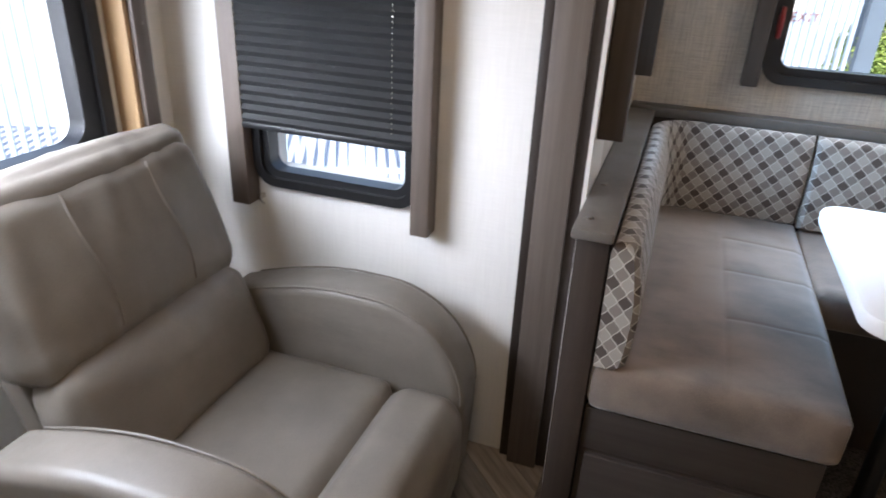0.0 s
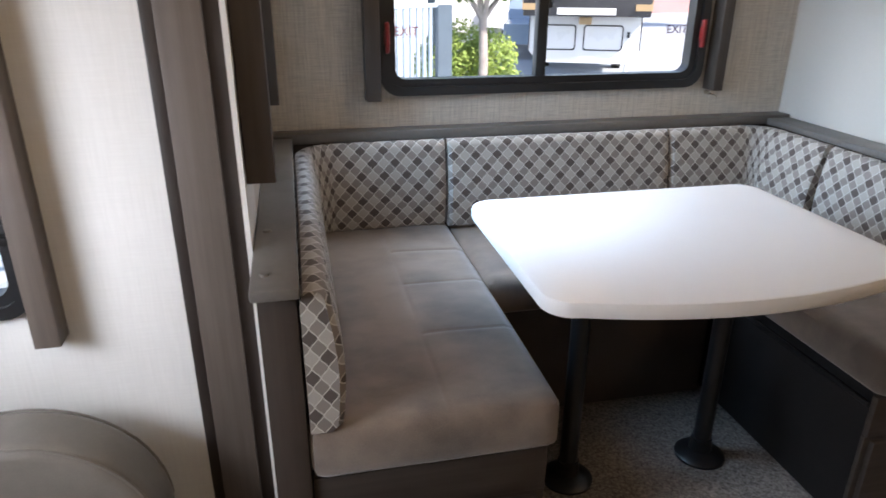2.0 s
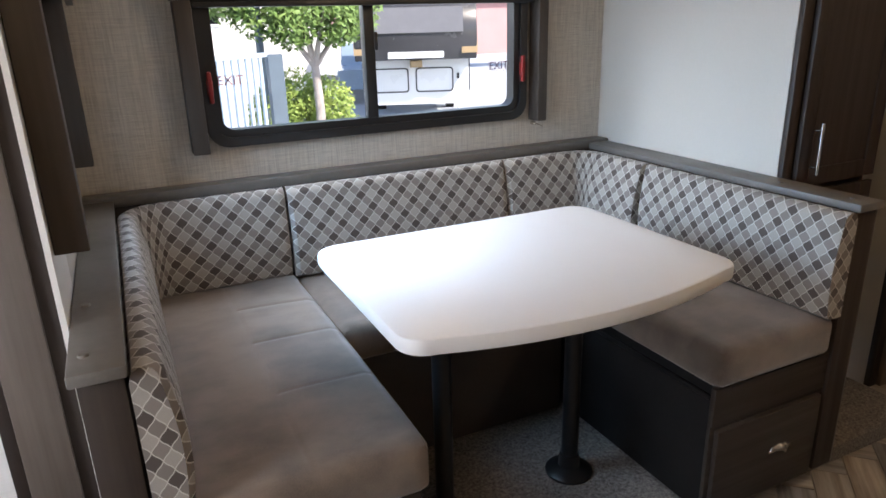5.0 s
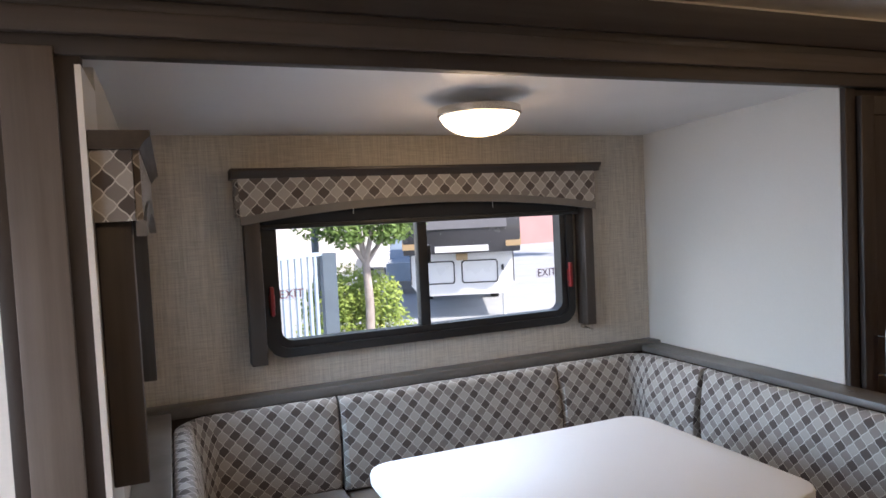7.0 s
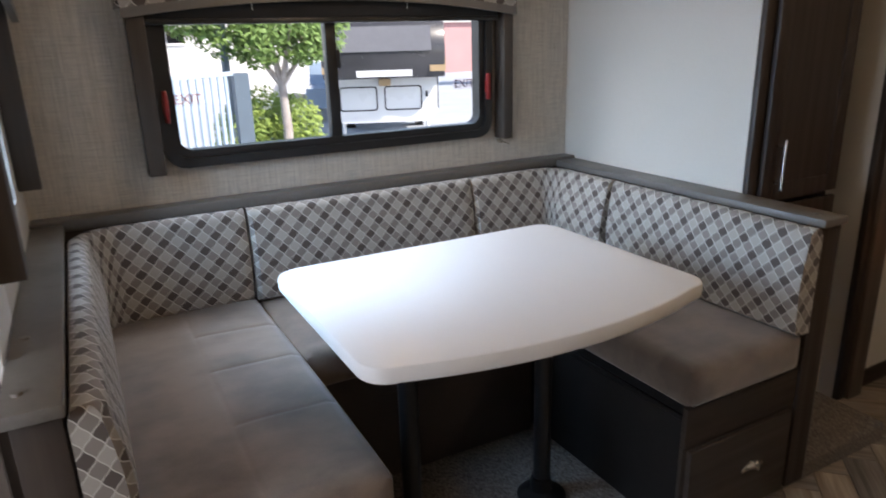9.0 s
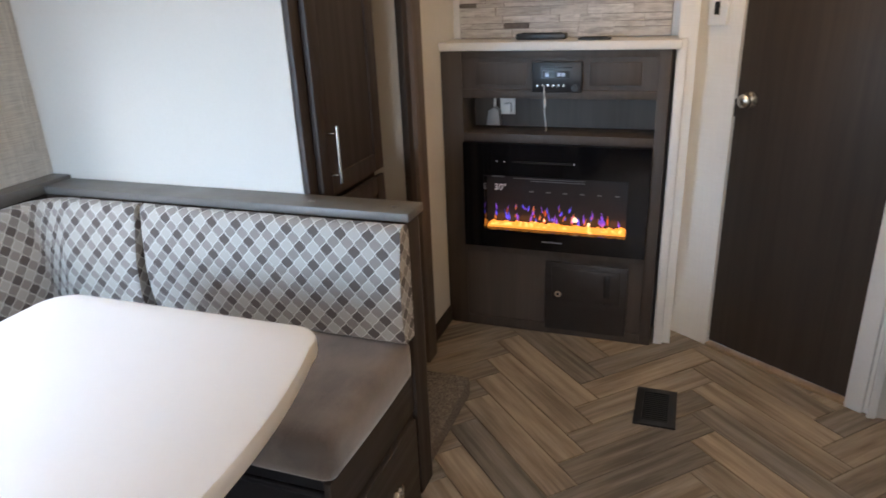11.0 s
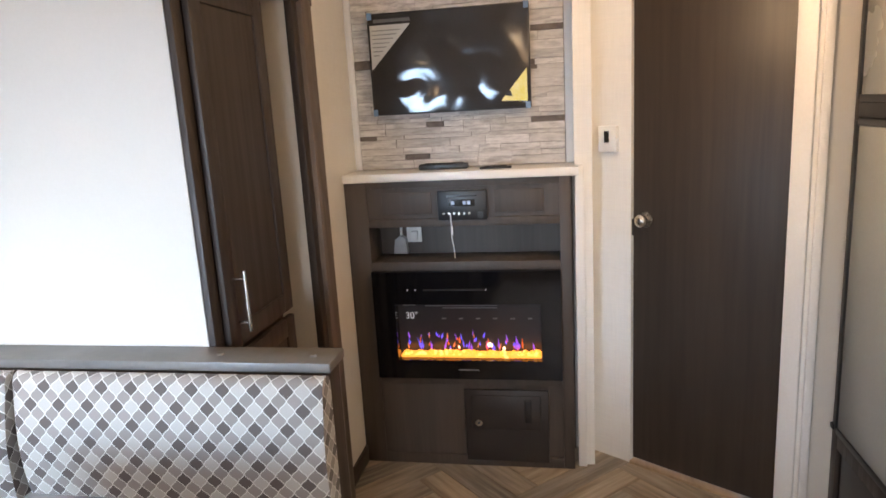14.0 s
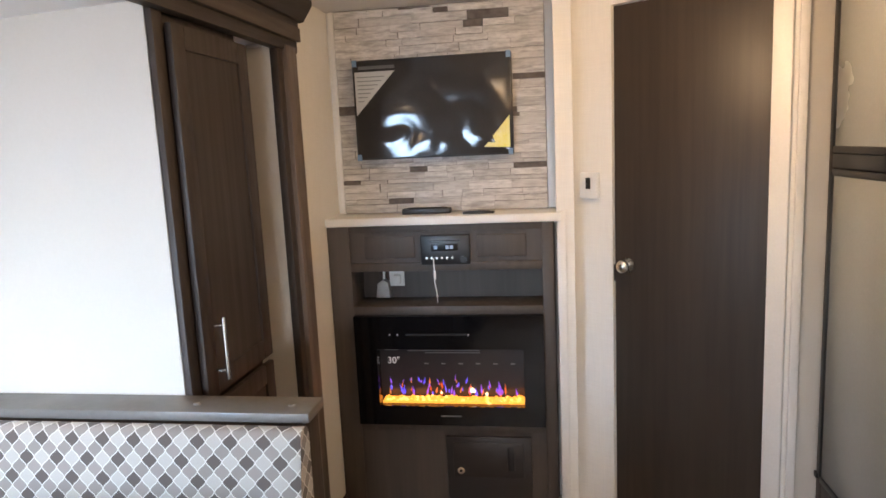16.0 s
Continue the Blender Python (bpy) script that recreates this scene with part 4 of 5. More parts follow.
for i in range(58):
    # torn wisps, the smaller the higher they hang before the back screen
    y, lift = rng.uniform(0.84, 1.44), 0.075 * rng.random() ** 1.6
    h = rng.uniform(0.014, 0.044) * (1.3 - 8 * lift)
    w = rng.uniform(0.0022, 0.0055) * (1.2 - 5 * lift)
    pr = [(w * 0.15, 0), (w * 0.8, h * 0.2), (w, h * 0.42), (w * 0.45, h * 0.75), (0.0004, h)]
    wisp = lathe(pr, (0, 0, 0), 8)
    wisp.transform(Matrix.Translation((FX + rng.uniform(0.078, 0.086), y, 0.528 + lift)) @ pose(0, 0, 0, rng.uniform(-16, 16), 0, 0))
    part("flame", wisp, FLAME_MATS[(0, 2, 1, 0, 2, 3)[i % 6]], fi)
for y, z, r in ((1.06, 0.560, 0.010), (1.052, 0.556, 0.007), (0.995, 0.542, 0.007), (1.20, 0.547, 0.005)):
    part("flame", ball((FX + 0.076, y, z), (r * 0.6, r, r * 1.25), 10, 8), PALE_FLAME, fi)
part("flame", ball((FX + 0.076, 0.935, 0.553), (0.008, 0.015, 0.016), 12, 8), FLAME_MATS[2], fi)

rad = thing("radio", (FX, 1.14, 1.2), "black in-wall stereo with small round buttons", "radio")
part("faceplate", B(FX - 0.012, FX + 0.009, 1.035, 1.245, 1.150, 1.276, bev=0.004), BLACK_PLASTIC, rad)
part("disc_slot", B(FX - 0.0135, FX - 0.0115, 1.075, 1.205, 1.250, 1.256), BLACK_GLOSS, rad)
part("display", B(FX - 0.0138, FX - 0.0118, 1.085, 1.200, 1.210, 1.240), BLACK_GLOSS, rad)
for y in (1.180, 1.130, 1.112):
    part("display_digit", B(FX - 0.0146, FX - 0.0136, y - 0.007, y + 0.007, 1.217, 1.232), glow("lit_digit", (0.35, 0.45, 0.60), 0.003), rad)
for i in range(6):
    part("button", R((FX - 0.016, 1.220 - i * 0.022, 1.180), (FX - 0.011, 1.220 - i * 0.022, 1.180), 0.0055, 12), CHROME, rad)
part("volume_dial", R((FX - 0.022, 1.062, 1.172), (FX - 0.011, 1.062, 1.172), 0.014, 20), BLACK_PLASTIC, rad)

cb = thing("cable", (FX, 1.185, 1.05), "thin white cable hanging from the stereo", "cable")
pts = [(FX - 0.018, 1.190, 1.178), (FX - 0.026, 1.189, 1.150), (FX - 0.022, 1.186, 1.10), (FX - 0.02, 1.190, 1.08), (FX - 0.012, 1.184, 1.03), (FX - 0.006, 1.182, 0.985)]
cbm = tube(pts, 0.0022)
part("cord", cbm, WHITE_PLASTIC, cb)
part("ferrule", R((FX - 0.024, 1.187, 1.09), (FX - 0.022, 1.187, 1.125), 0.005, 10), WHITE_PLASTIC, cb)

ot = thing("power_outlet", (EX - 0.02, 1.4, 1.08), "white outlet with a plugged-in adapter in the niche", "outlet")
part("cover_plate", B(EX - 0.027, EX - 0.0205, 1.365, 1.435, 1.020, 1.130, bev=0.003), WHITE_PLASTIC, ot)
part("adapter", B(EX - 0.062, EX - 0.027, 1.378, 1.412, 1.032, 1.075, bev=0.005), WHITE_PLASTIC, ot)
part("adapter", prism([(1.425, 0.975), (1.490, 0.975), (1.482, 1.040), (1.455, 1.060), (1.432, 1.045)], 0, EX - 0.075, EX - 0.030, 0.005), plain("grey_plastic", (0.36, 0.37, 0.38), None, 0.4), ot, "grey plastic adapter")
part("cord", tube([(EX - 0.05, 1.455, 1.058), (EX - 0.055, 1.452, 1.10), (EX - 0.04, 1.448, 1.12)], 0.006), WHITE_PLASTIC, ot)

tv = thing("television", (EX - 0.06, 1.19, 1.6), "black flat television still in its wrinkled clear film", "television")
TY0, TY1, TZ0, TZ1, TX = 0.845, 1.535, 1.600, 2.028, EX - 0.075
part("casing", B(TX, TX + 0.035, TY0, TY1, TZ0, TZ1, bev=0.005), BLACK_PLASTIC, tv)
part("wall_mount", B(TX + 0.035, EX - 0.012, 1.05, 1.33, 1.70, 1.92), BLACK_METAL, tv)
sc = bmesh.new()
gn, gm = 60, 40
gv = [[None] * (gm + 1) for _ in range(gn + 1)]
for i in range(gn + 1):
    for j in range(gm + 1):
        y, z = TY0 + 0.008 + (TY1 - TY0 - 0.016) * i / gn, TZ0 + 0.008 + (TZ1 - TZ0 - 0.016) * j / gm
        p = Vector((y * 2.6 + z * 1.4, z * 3.0 - y * 1.1, 5.1))
        fold = abs(noise.noise(p)) * 0.017 + abs(noise.noise(p * 1.9)) * 0.006
        rim = min(1.0, 6 * min(i / gn, 1 - i / gn, j / gm, 1 - j / gm) + 0.05)
        gv[i][j] = sc.verts.new((TX - 0.003 - fold * rim, y, z))
for i in range(gn):
    for j in range(gm):
        sc.faces.new((gv[i][j], gv[i][j + 1], gv[i + 1][j + 1], gv[i + 1][j]))
bmesh.ops.recalc_face_normals(sc, faces=sc.faces)
FILM = plain("film_over_screen", (0.040, 0.037, 0.035), (0.030, 0.028, 0.027), 0.09, relief=0.0, spec=0.45)
part("wrapped_screen", sc, FILM, tv, "dark screen under wrinkled glossy film")
BLUE_TAPE = plain("blue_tape", (0.16, 0.28, 0.45), None, 0.5)
for y, z in ((TY0 + 0.012, TZ0 + 0.012), (TY0 + 0.012, TZ1 - 0.012), (TY1 - 0.012, TZ0 + 0.012), (TY1 - 0.012, TZ1 - 0.012)):
    part("tape_corner", B(TX - 0.006, TX - 0.003, y - 0.010, y + 0.010, z - 0.014, z + 0.014), BLUE_TAPE, tv)
LEAFLET = plain("leaflet", (0.50, 0.50, 0.48), (0.44, 0.44, 0.42), 0.3)
lf = part("leaflet", prism([(TY1 - 0.012, TZ1 - 0.05), (TY1 - 0.012, TZ1 - 0.235), (TY1 - 0.19, TZ1 - 0.05)], 0, TX - 0.0075, TX - 0.006), LEAFLET, tv, "pale printed leaflet in the screen's corner")
for i in range(7):
    part("print_line", B(TX - 0.0085, TX - 0.0074, TY1 - 0.145 + i * 0.016, TY1 - 0.022, TZ1 - 0.074 - i * 0.017, TZ1 - 0.070 - i * 0.017), plain("print_grey", (0.2, 0.2, 0.2), None, 0.5) if i == 0 else bpy.data.materials["print_grey"], lf)
part("headline", B(TX - 0.0085, TX - 0.0074, TY1 - 0.19, TY1 - 0.03, TZ1 - 0.040, TZ1 - 0.026), plain("print_light", (0.10, 0.10, 0.10), None, 0.4), tv)
part("yellow_label", prism([(TY0 + 0.014, TZ0 + 0.03), (TY0 + 0.014, TZ0 + 0.165), (TY0 + 0.125, TZ0 + 0.035)], 0, TX - 0.0085, TX - 0.007), plain("yellow_label", (0.72, 0.62, 0.05), (0.80, 0.75, 0.35), 0.35, coarse=14), tv, "yellow energy label")

for y0, y1, x0, x1, h, lab in ((1.125, 1.340, 3.405, 3.455, 0.024, "black remote control lying on the mantel"), (0.93, 1.065, 3.345, 3.378, 0.010, "thin black remote control lying on the mantel")):
    rc = thing("remote_control", ((x0 + x1) / 2, (y0 + y1) / 2, 1.357), lab, "remote", "remotes on the mantel")
    part("body", B(x0, x1, y0, y1, 1.357, 1.357 + h, bev=0.004), BLACK_PLASTIC, rc)
    part("keypad", B(x0 + 0.008, x1 - 0.008, y0 + 0.02, y1 - 0.02, 1.357 + h, 1.357 + h + 0.002), BLIND, rc)

th = thing("thermostat", A0 + AX * 0.14 + Vector((0, 0, 1.41)), "small white wall thermostat with a dark display", "thermostat")
part("case", slanted(0.108, 0.192, 0.001, 0.030, 1.400, 1.508, 0.005), WHITE_PLASTIC, th)
part("display", slanted(0.138, 0.160, 0.030, 0.0315, 1.440, 1.488), BLACK_GLOSS, th)

# ---- refrigerator in its cabinet ----
fr = thing("refrigerator", (2.6, -0.5, 0), "two-door refrigerator in a dark wooden cabinet", "refrigerator")
FRY = -0.231
part("cabinet", B(2.20, 2.983, SY, FRY - 0.022, 0.0, CZ - 0.002), DARK_WOOD, fr)
part("stile", B(2.938, 2.983, FRY - 0.020, FRY, 0.0, CZ - 0.002, bev=0.003), DARK_WOOD, fr)
part("stile", B(2.20, 2.262, FRY - 0.020, FRY, 0.0, CZ - 0.002, bev=0.003), DARK_WOOD, fr)
for z0, z1 in ((0.345, 0.42), (2.06, CZ - 0.004), (0.0, 0.07)):
    part("rail", B(2.2625, 2.9375, FRY - 0.020, FRY, z0, z1, bev=0.003), DARK_WOOD, fr)
part("vent_panel", B(2.30, 2.90, FRY - 0.015, FRY - 0.006, 0.075, 0.340, bev=0.003), BLACK_PANEL, fr, "dark panelled vent cover")
for z0, z1, nm in ((0.425, 1.508, "lower_door"), (1.575, 2.055, "upper_door")):
    d = part(nm, B(2.285, 2.915, FRY - 0.019, FRY + 0.010, z0, z1, bev=0.003), STEEL_GREY, fr, "flat grey refrigerator door in a black frame")
    for a, b, c, e in ((2.265, 2.2845, z0, z1), (2.9155, 2.936, z0, z1), (2.2850, 2.9150, z0 - 0.008, z0 + 0.014), (2.2850, 2.9150, z1 - 0.014, z1 + 0.008)):
        part("door_trim", B(a, b, FRY - 0.018, FRY + 0.016, c, e, bev=0.003), BLACK_PLASTIC, d)
part("middle_rail", B(2.2655, 2.9355, FRY - 0.018, FRY + 0.008, 1.518, 1.565, bev=0.003), BLACK_PLASTIC, fr)
part("lower_hinge", B(2.925, 2.95, FRY + 0.002, FRY + 0.022, 0.425, 0.445, bev=0.003), BLACK_METAL, fr)

# ---- floor vent ----
fv = thing("floor_vent", (2.82, 0.63, 0.0), "black metal floor vent with slots", "vent")
part("vent_frame", ring([(2.692, 0.552), (2.945, 0.552), (2.945, 0.708), (2.692, 0.708)], [(2.722, 0.582), (2.915, 0.582), (2.915, 0.678), (2.722, 0.678)], 2, 0.0, 0.008), BLACK_METAL, fv)
part("duct", B(2.72, 2.917, 0.58, 0.68, -0.004, 0.001), BLACK_PANEL, fv)
for i in range(14):
    x = 2.728 + i * 0.0135
    part("slat", B(x, x + 0.006, 0.5825, 0.6775, 0.001, 0.006), BLACK_METAL, fv)


# ---- recliner ----
def arm(y0, y1):
    """A padded arm whose top rises in a low arch and bows down to the front."""
    top = [(-1.145 + 0.07 * i, 0.572 + 0.088 * math.sin(math.radians(90 * min(1.0, i / 6)))) for i in range(7)]
    bow = [(-0.655 + 0.305 * math.sin(radians(7.5 * i)), 0.360 + 0.300 * math.cos(radians(7.5 * i))) for i in range(13)]
    outline = [(-1.145, 0.06), *top, *bow, (-0.352, 0.25), (-0.365, 0.06)]
    bm = prism(outline, 1, y0, y1)
    es = [e for e in bm.edges if abs(e.verts[0].co.y - e.verts[1].co.y) < 1e-6]
    bmesh.ops.bevel(bm, geom=es, offset=0.035, segments=5, profile=0.5, affect="EDGES")
    return bm


def arm_welt(y):
    """The stitched edge that follows the arm's top."""
    pts = [(-1.115 + 0.07 * i, y, 0.566 + 0.088 * math.sin(math.radians(90 * min(1.0, (i + 0.4) / 6)))) for i in range(6)]
    pts += [(-0.655 + 0.298 * math.sin(radians(7.5 * i)), y, 0.360 + 0.292 * math.cos(radians(7.5 * i))) for i in range(13)]
    return tube(pts, 0.0035)


rcl = thing("recliner", (-0.9, 1.12, 0), "taupe leather recliner with padded arms", "armchair")
part("base", B(-1.16, -0.42, 0.74, 1.37, 0.03, 0.28, bev=0.03), LEATHER, rcl)
part("arm", arm(1.385, 1.545), LEATHER, rcl)
part("arm", arm(0.540, 0.702), LEATHER, rcl)
for y in (1.392, 1.538, 0.695):
    part("arm_welt", arm_welt(y), LEATHER, rcl)
part("seat", cushion(-1.12, -0.555, 0.708, 1.380, 0.28, 0.415, 0.045, 0.016, 24, 24, 6, (), (), 0.006), LEATHER, rcl)
part("leg_rest", cushion(-0.560, -0.330, 0.708, 1.380, 0.09, 0.425, 0.075, 0.014, 16, 24, 14, (), (), 0.005), LEATHER, rcl)
feet = part("foot", B(-1.1, -0.45, 0.8, 1.32, 0.0, 0.03), BLACK_PLASTIC, rcl)


def leaning(bm, pivot, deg):
    bm.transform(Matrix.Translation(pivot) @ pose(0, 0, 0, 0, deg, 0) @ Matrix.Translation(-Vector(pivot)))
    return bm


def creased(bm, amount, scale=(9, 16, 5)):
    """Soft folds in stretched leather."""
    bm.normal_update()
    for v in bm.verts:
        p = Vector((v.co.x * scale[0], v.co.y * scale[1], v.co.z * scale[2]))
        v.co += v.normal * amount * (noise.noise(p) + 0.5 * noise.noise(p * 2.1))
    return bm


def seam(y, z0, z1, x):
    """A raised stitched welt up the back."""
    return tube([(x + 0.016 * math.sin(math.pi * k / 12), y + 0.01 * math.sin(k * 0.5), z0 + (z1 - z0) * k / 12) for k in range(13)], 0.0035)


PIV = (-1.04, 1.1, 0.48)
part("lumbar_pad", leaning(creased(cushion(-1.16, -0.985, 0.722, 1.384, 0.365, 0.70, 0.06, 0.02, 12, 40, 16, (), (), 0), 0.004), PIV, -20), LEATHER, rcl)
part("back_pad", leaning(creased(cushion(-1.19, -1.005, 0.70, 1.415, 0.665, 1.10, 0.07, 0.020, 12, 46, 30, (), (), 0), 0.007), PIV, -20), LEATHER, rcl)
part("head_bolster", leaning(creased(cushion(-1.20, -1.025, 0.71, 1.41, 1.02, 1.135, 0.05, 0.016, 12, 46, 12, (), (), 0), 0.004, (9, 18, 6)), PIV, -20), LEATHER, rcl)
part("back_shell", leaning(B(-1.22, -1.14, 0.72, 1.40, 0.30, 1.08, bev=0.03), PIV, -20), LEATHER, rcl)
for y in (0.93, 1.20):
    part("welt", leaning(seam(y, 0.72, 1.06, -1.001), PIV, -20), LEATHER, rcl)

# ---- shade wand clips ----
for x, y, z in ((-1.165, NY - 0.02, 0.795), (1.735, SN - 0.02, 1.135)):
    cl = thing("shade_clip", (x, y, z), "small chrome clip for the shade cord under the side board", "clip", "shade clips")
    part("bracket", B(x - 0.006, x + 0.006, y - 0.012, y + 0.02, z - 0.008, z + 0.008, bev=0.002), CHROME, cl)
    part("hook", R((x - 0.004, y - 0.012, z), (x + 0.03, y - 0.026, z - 0.012), 0.003, 8), CHROME, cl)


# ---- stone panel ----
def stone_mat():
    m, t, b = base("split_stone", 0.8, 0, 0.3)
    info = t.nodes.new("ShaderNodeObjectInfo")
    v = coords(t, (8, 8, 40), shift=9.0)
    n1, n2 = noise_of(t, v, 1.4, 6, 0.7), noise_of(t, coords(t, shift=5.0), 30, 4)
    grey = mix(t, ramp(t, n1, 0.40, 0.66), (0.70, 0.67, 0.63), (0.34, 0.315, 0.295))
    dark = mix(t, ramp(t, n2, 0.3, 0.7), (0.16, 0.135, 0.12), (0.09, 0.075, 0.068))
    pick = math_node(t, "GREATER_THAN", info.outputs["Random"], 0.90)
    tone = math_node(t, "MULTIPLY", math_node(t, "FRACT", math_node(t, "MULTIPLY", info.outputs["Random"], 7.3)), 0.45)
    col = mix(t, pick, mix(t, tone, grey, (0.36, 0.33, 0.30)), dark)
    t.links.new(col, b.inputs["Base Color"])
    bump(t, b, math_node(t, "ADD", n1, math_node(t, "MULTIPLY", n2, 0.5)), 0.5, 0.004)
    return m


STONE = stone_mat()
panel = structure(part("stone_panel", B(EX - 0.006, EX - 0.0005, 0.705, 1.625, 1.357, CZ - 0.001), plain("stone_joint", (0.26, 0.24, 0.22), None, 0.9)), "stacked split-stone wall panel in pale greys", "wall panel")
srng = random.Random(11)
z = 1.360
while z < CZ - 0.012:
    h = srng.choice((0.018, 0.024, 0.030, 0.038))
    h = min(h, CZ - 0.003 - z)
    y = 0.707
    while y < 1.622:
        w = min(srng.uniform(0.06, 0.26), 1.623 - y)
        if 1.623 - (y + w) < 0.05:
            w = 1.623 - y
        d = srng.uniform(0.005, 0.020)
        bm = B(-d / 2, d / 2, 0.0008, w - 0.0008, 0.0008, h - 0.0008)
        for vtx in bm.verts:
            if vtx.co.x < 0:
                vtx.co.x += srng.uniform(-0.002, 0.003)
                vtx.co.z += srng.uniform(-0.001, 0.001)
        ob = part("stone", bm, STONE, panel, smooth=False)
        ob.location = (EX - 0.006 - d / 2, y, z)
        y += w
    z += h

# ---- herringbone planks ----
def plank_mat():
    m, t, b = base("wood_look_plank", 0.5, 0, 0.35)
    info = t.nodes.new("ShaderNodeObjectInfo")
    v = coords(t, (1.8, 26, 26), shift=12.0)
    v2 = coords(t, (2.2, 9, 9), shift=21.0)
    n1, n2 = noise_of(t, v, 1.0, 6, 0.62), noise_of(t, v2, 1.0, 4, 0.6)
    tan = mix(t, ramp(t, n1, 0.36, 0.64), (0.50, 0.41, 0.315), (0.25, 0.195, 0.145))
    grey = mix(t, ramp(t, n1, 0.36, 0.64), (0.30, 0.27, 0.24), (0.13, 0.113, 0.098))
    k = math_node(t, "ADD", math_node(t, "MULTIPLY", info.outputs["Random"], 0.55), math_node(t, "MULTIPLY", n2, 0.75))
    t.links.new(mix(t, ramp(t, k, 0.42, 0.85), tan, grey), b.inputs["Base Color"])
    t.links.new(ramp_to(t, n1, 0.42, 0.6), b.inputs["Roughness"])
    bump(t, b, n1, 0.2, 0.001)
    return m


PLANK = plank_mat()
PL, PW = 0.62, 0.124
pm = bpy.data.meshes.new("plank")
pb = B(0.0015, PL - 0.0015, 0.0015, PW - 0.0015, -0.006, 0.0)
for vtx in pb.verts:
    if vtx.co.z > -0.001:
        vtx.co.x += 0.0012 if vtx.co.x < PL / 2 else -0.0012
        vtx.co.y += 0.0012 if vtx.co.y < PW / 2 else -0.0012
pb.to_mesh(pm)
pb.free()
pm.materials.append(PLANK)
floor_ob = bpy.data.objects["floor"]
N5 = 5
keep = []
for band in range(-6, 7):
    for k in range(-70, 71):
        x, y = (k + 2 * N5 * band) * PW, k * PW
        for m in (Matrix.Translation((x, y, 0)), Matrix.Translation((x + PW, y + PW, 0)) @ pose(0, 0, 0, 0, 0, 90)):
            mm = Matrix.Translation((2.82, 0.85, 0)) @ pose(0, 0, 0, 0, 0, -45) @ m
            c = mm @ Vector((PL / 2, PW / 2, 0))
            if WX - 0.2 < c.x < EX + 0.35 and SY - 0.2 < c.y < NY + 0.15 and not (c.y > 1.62 and SW < c.x < SE):
                keep.append((abs(c.x - 2.6) + abs(c.y - 0.5), mm))
keep.sort(key=lambda e: e[0])
for d, mm in keep[:300]:
    corners = [mm @ Vector((x, y, 0)) for x in (0, PL) for y in (0, PW)]
    mesh = pm
    if any(p.x < WX or p.x > EX or p.y < SY or p.y > NY for p in corners):
        # planks at the walls are cut to fit
        cut = bmesh.new()
        cut.from_mesh(pm)
        inv = mm.inverted()
        for at, way in (((WX, 0, 0), (-1, 0, 0)), ((EX, 0, 0), (1, 0, 0)), ((0, SY, 0), (0, -1, 0)), ((0, NY, 0), (0, 1, 0))):
            bmesh.ops.bisect_plane(cut, geom=cut.verts[:] + cut.edges[:] + cut.faces[:], plane_co=inv @ Vector(at), plane_no=inv.to_3x3() @ Vector(way), clear_outer=True)
            rim = [e for e in cut.edges if e.is_boundary]
            if rim:
                bmesh.ops.holes_fill(cut, edges=rim, sides=0)
        if not cut.faces:
            cut.free()
            continue
        mesh = bpy.data.meshes.new("plank")
        cut.to_mesh(mesh)
        cut.free()
        mesh.materials.append(PLANK)
    ob = new("plank", mesh)
    ob.parent = floor_ob
    ob.matrix_local = mm

# ---- outdoors ----
GZ = -0.85
ASPHALT = plain("pale_concrete", (0.44, 0.47, 0.50), (0.37, 0.40, 0.43), 0.9, coarse=0.7, fine=40)
structure(part("ground", B(-220, 260, -220, 260, GZ - 0.2, GZ), ASPHALT), "pale concrete yard", "ground")

# the blue cast of the fence's shaded side is mixed into its paint
FENCE = plain("fence_paint_shade_blue", (0.42, 0.52, 0.62), (0.36, 0.45, 0.54), 0.5)
FENCE_DARK = plain("grey_post_paint", (0.11, 0.15, 0.19), None, 0.6)


def fence_run(a, b, height, label):
    f = thing("fence", (a[0], a[1], GZ), label, "fence", "fence runs round the yard")
    d = Vector((b[0] - a[0], b[1] - a[1], 0))
    n = int(d.length / 0.12)
    bar = bpy.data.meshes.new("bar")
    bb = B(-0.024, 0.024, -0.015, 0.015, 0.06, height)
    bb.to_mesh(bar)
    bb.free()
    bar.materials.append(FENCE)
    for i in range(min(n, 290)):
        o = new("bar", bar)
        o.parent = f
        o.location = d * (i / n)
        o.rotation_euler = (0, 0, math.atan2(d.y, d.x))
    ang = math.degrees(math.atan2(d.y, d.x))
    for z in (0.15, height - 0.02):
        rb = B(0, d.length, -0.025, 0.025, z, z + 0.05)
        rb.transform(Matrix.Translation((a[0], a[1], GZ)) @ pose(0, 0, 0, 0, 0, ang))
        part("fence_rail", rb, FENCE, f)
    return f


fence_run((-8.0, 3.6), (-0.65, 6.95), 2.08, "painted steel bar fence, pale blue as in shade")
fence_run((-0.6, 7.0), (1.88, 8.95), 2.08, "painted steel bar fence, pale blue as in shade")
tagged(part("gate_post", B(1.97, 2.16, 9.25, 9.45, GZ, 1.22), FENCE_DARK), "wide dark grey gate panel", "post")
tagged(part("lamp_post", R((2.15, 10.6, GZ), (2.15, 10.6, 3.4), 0.06), FENCE_DARK), "thin dark pole behind the fence", "post")

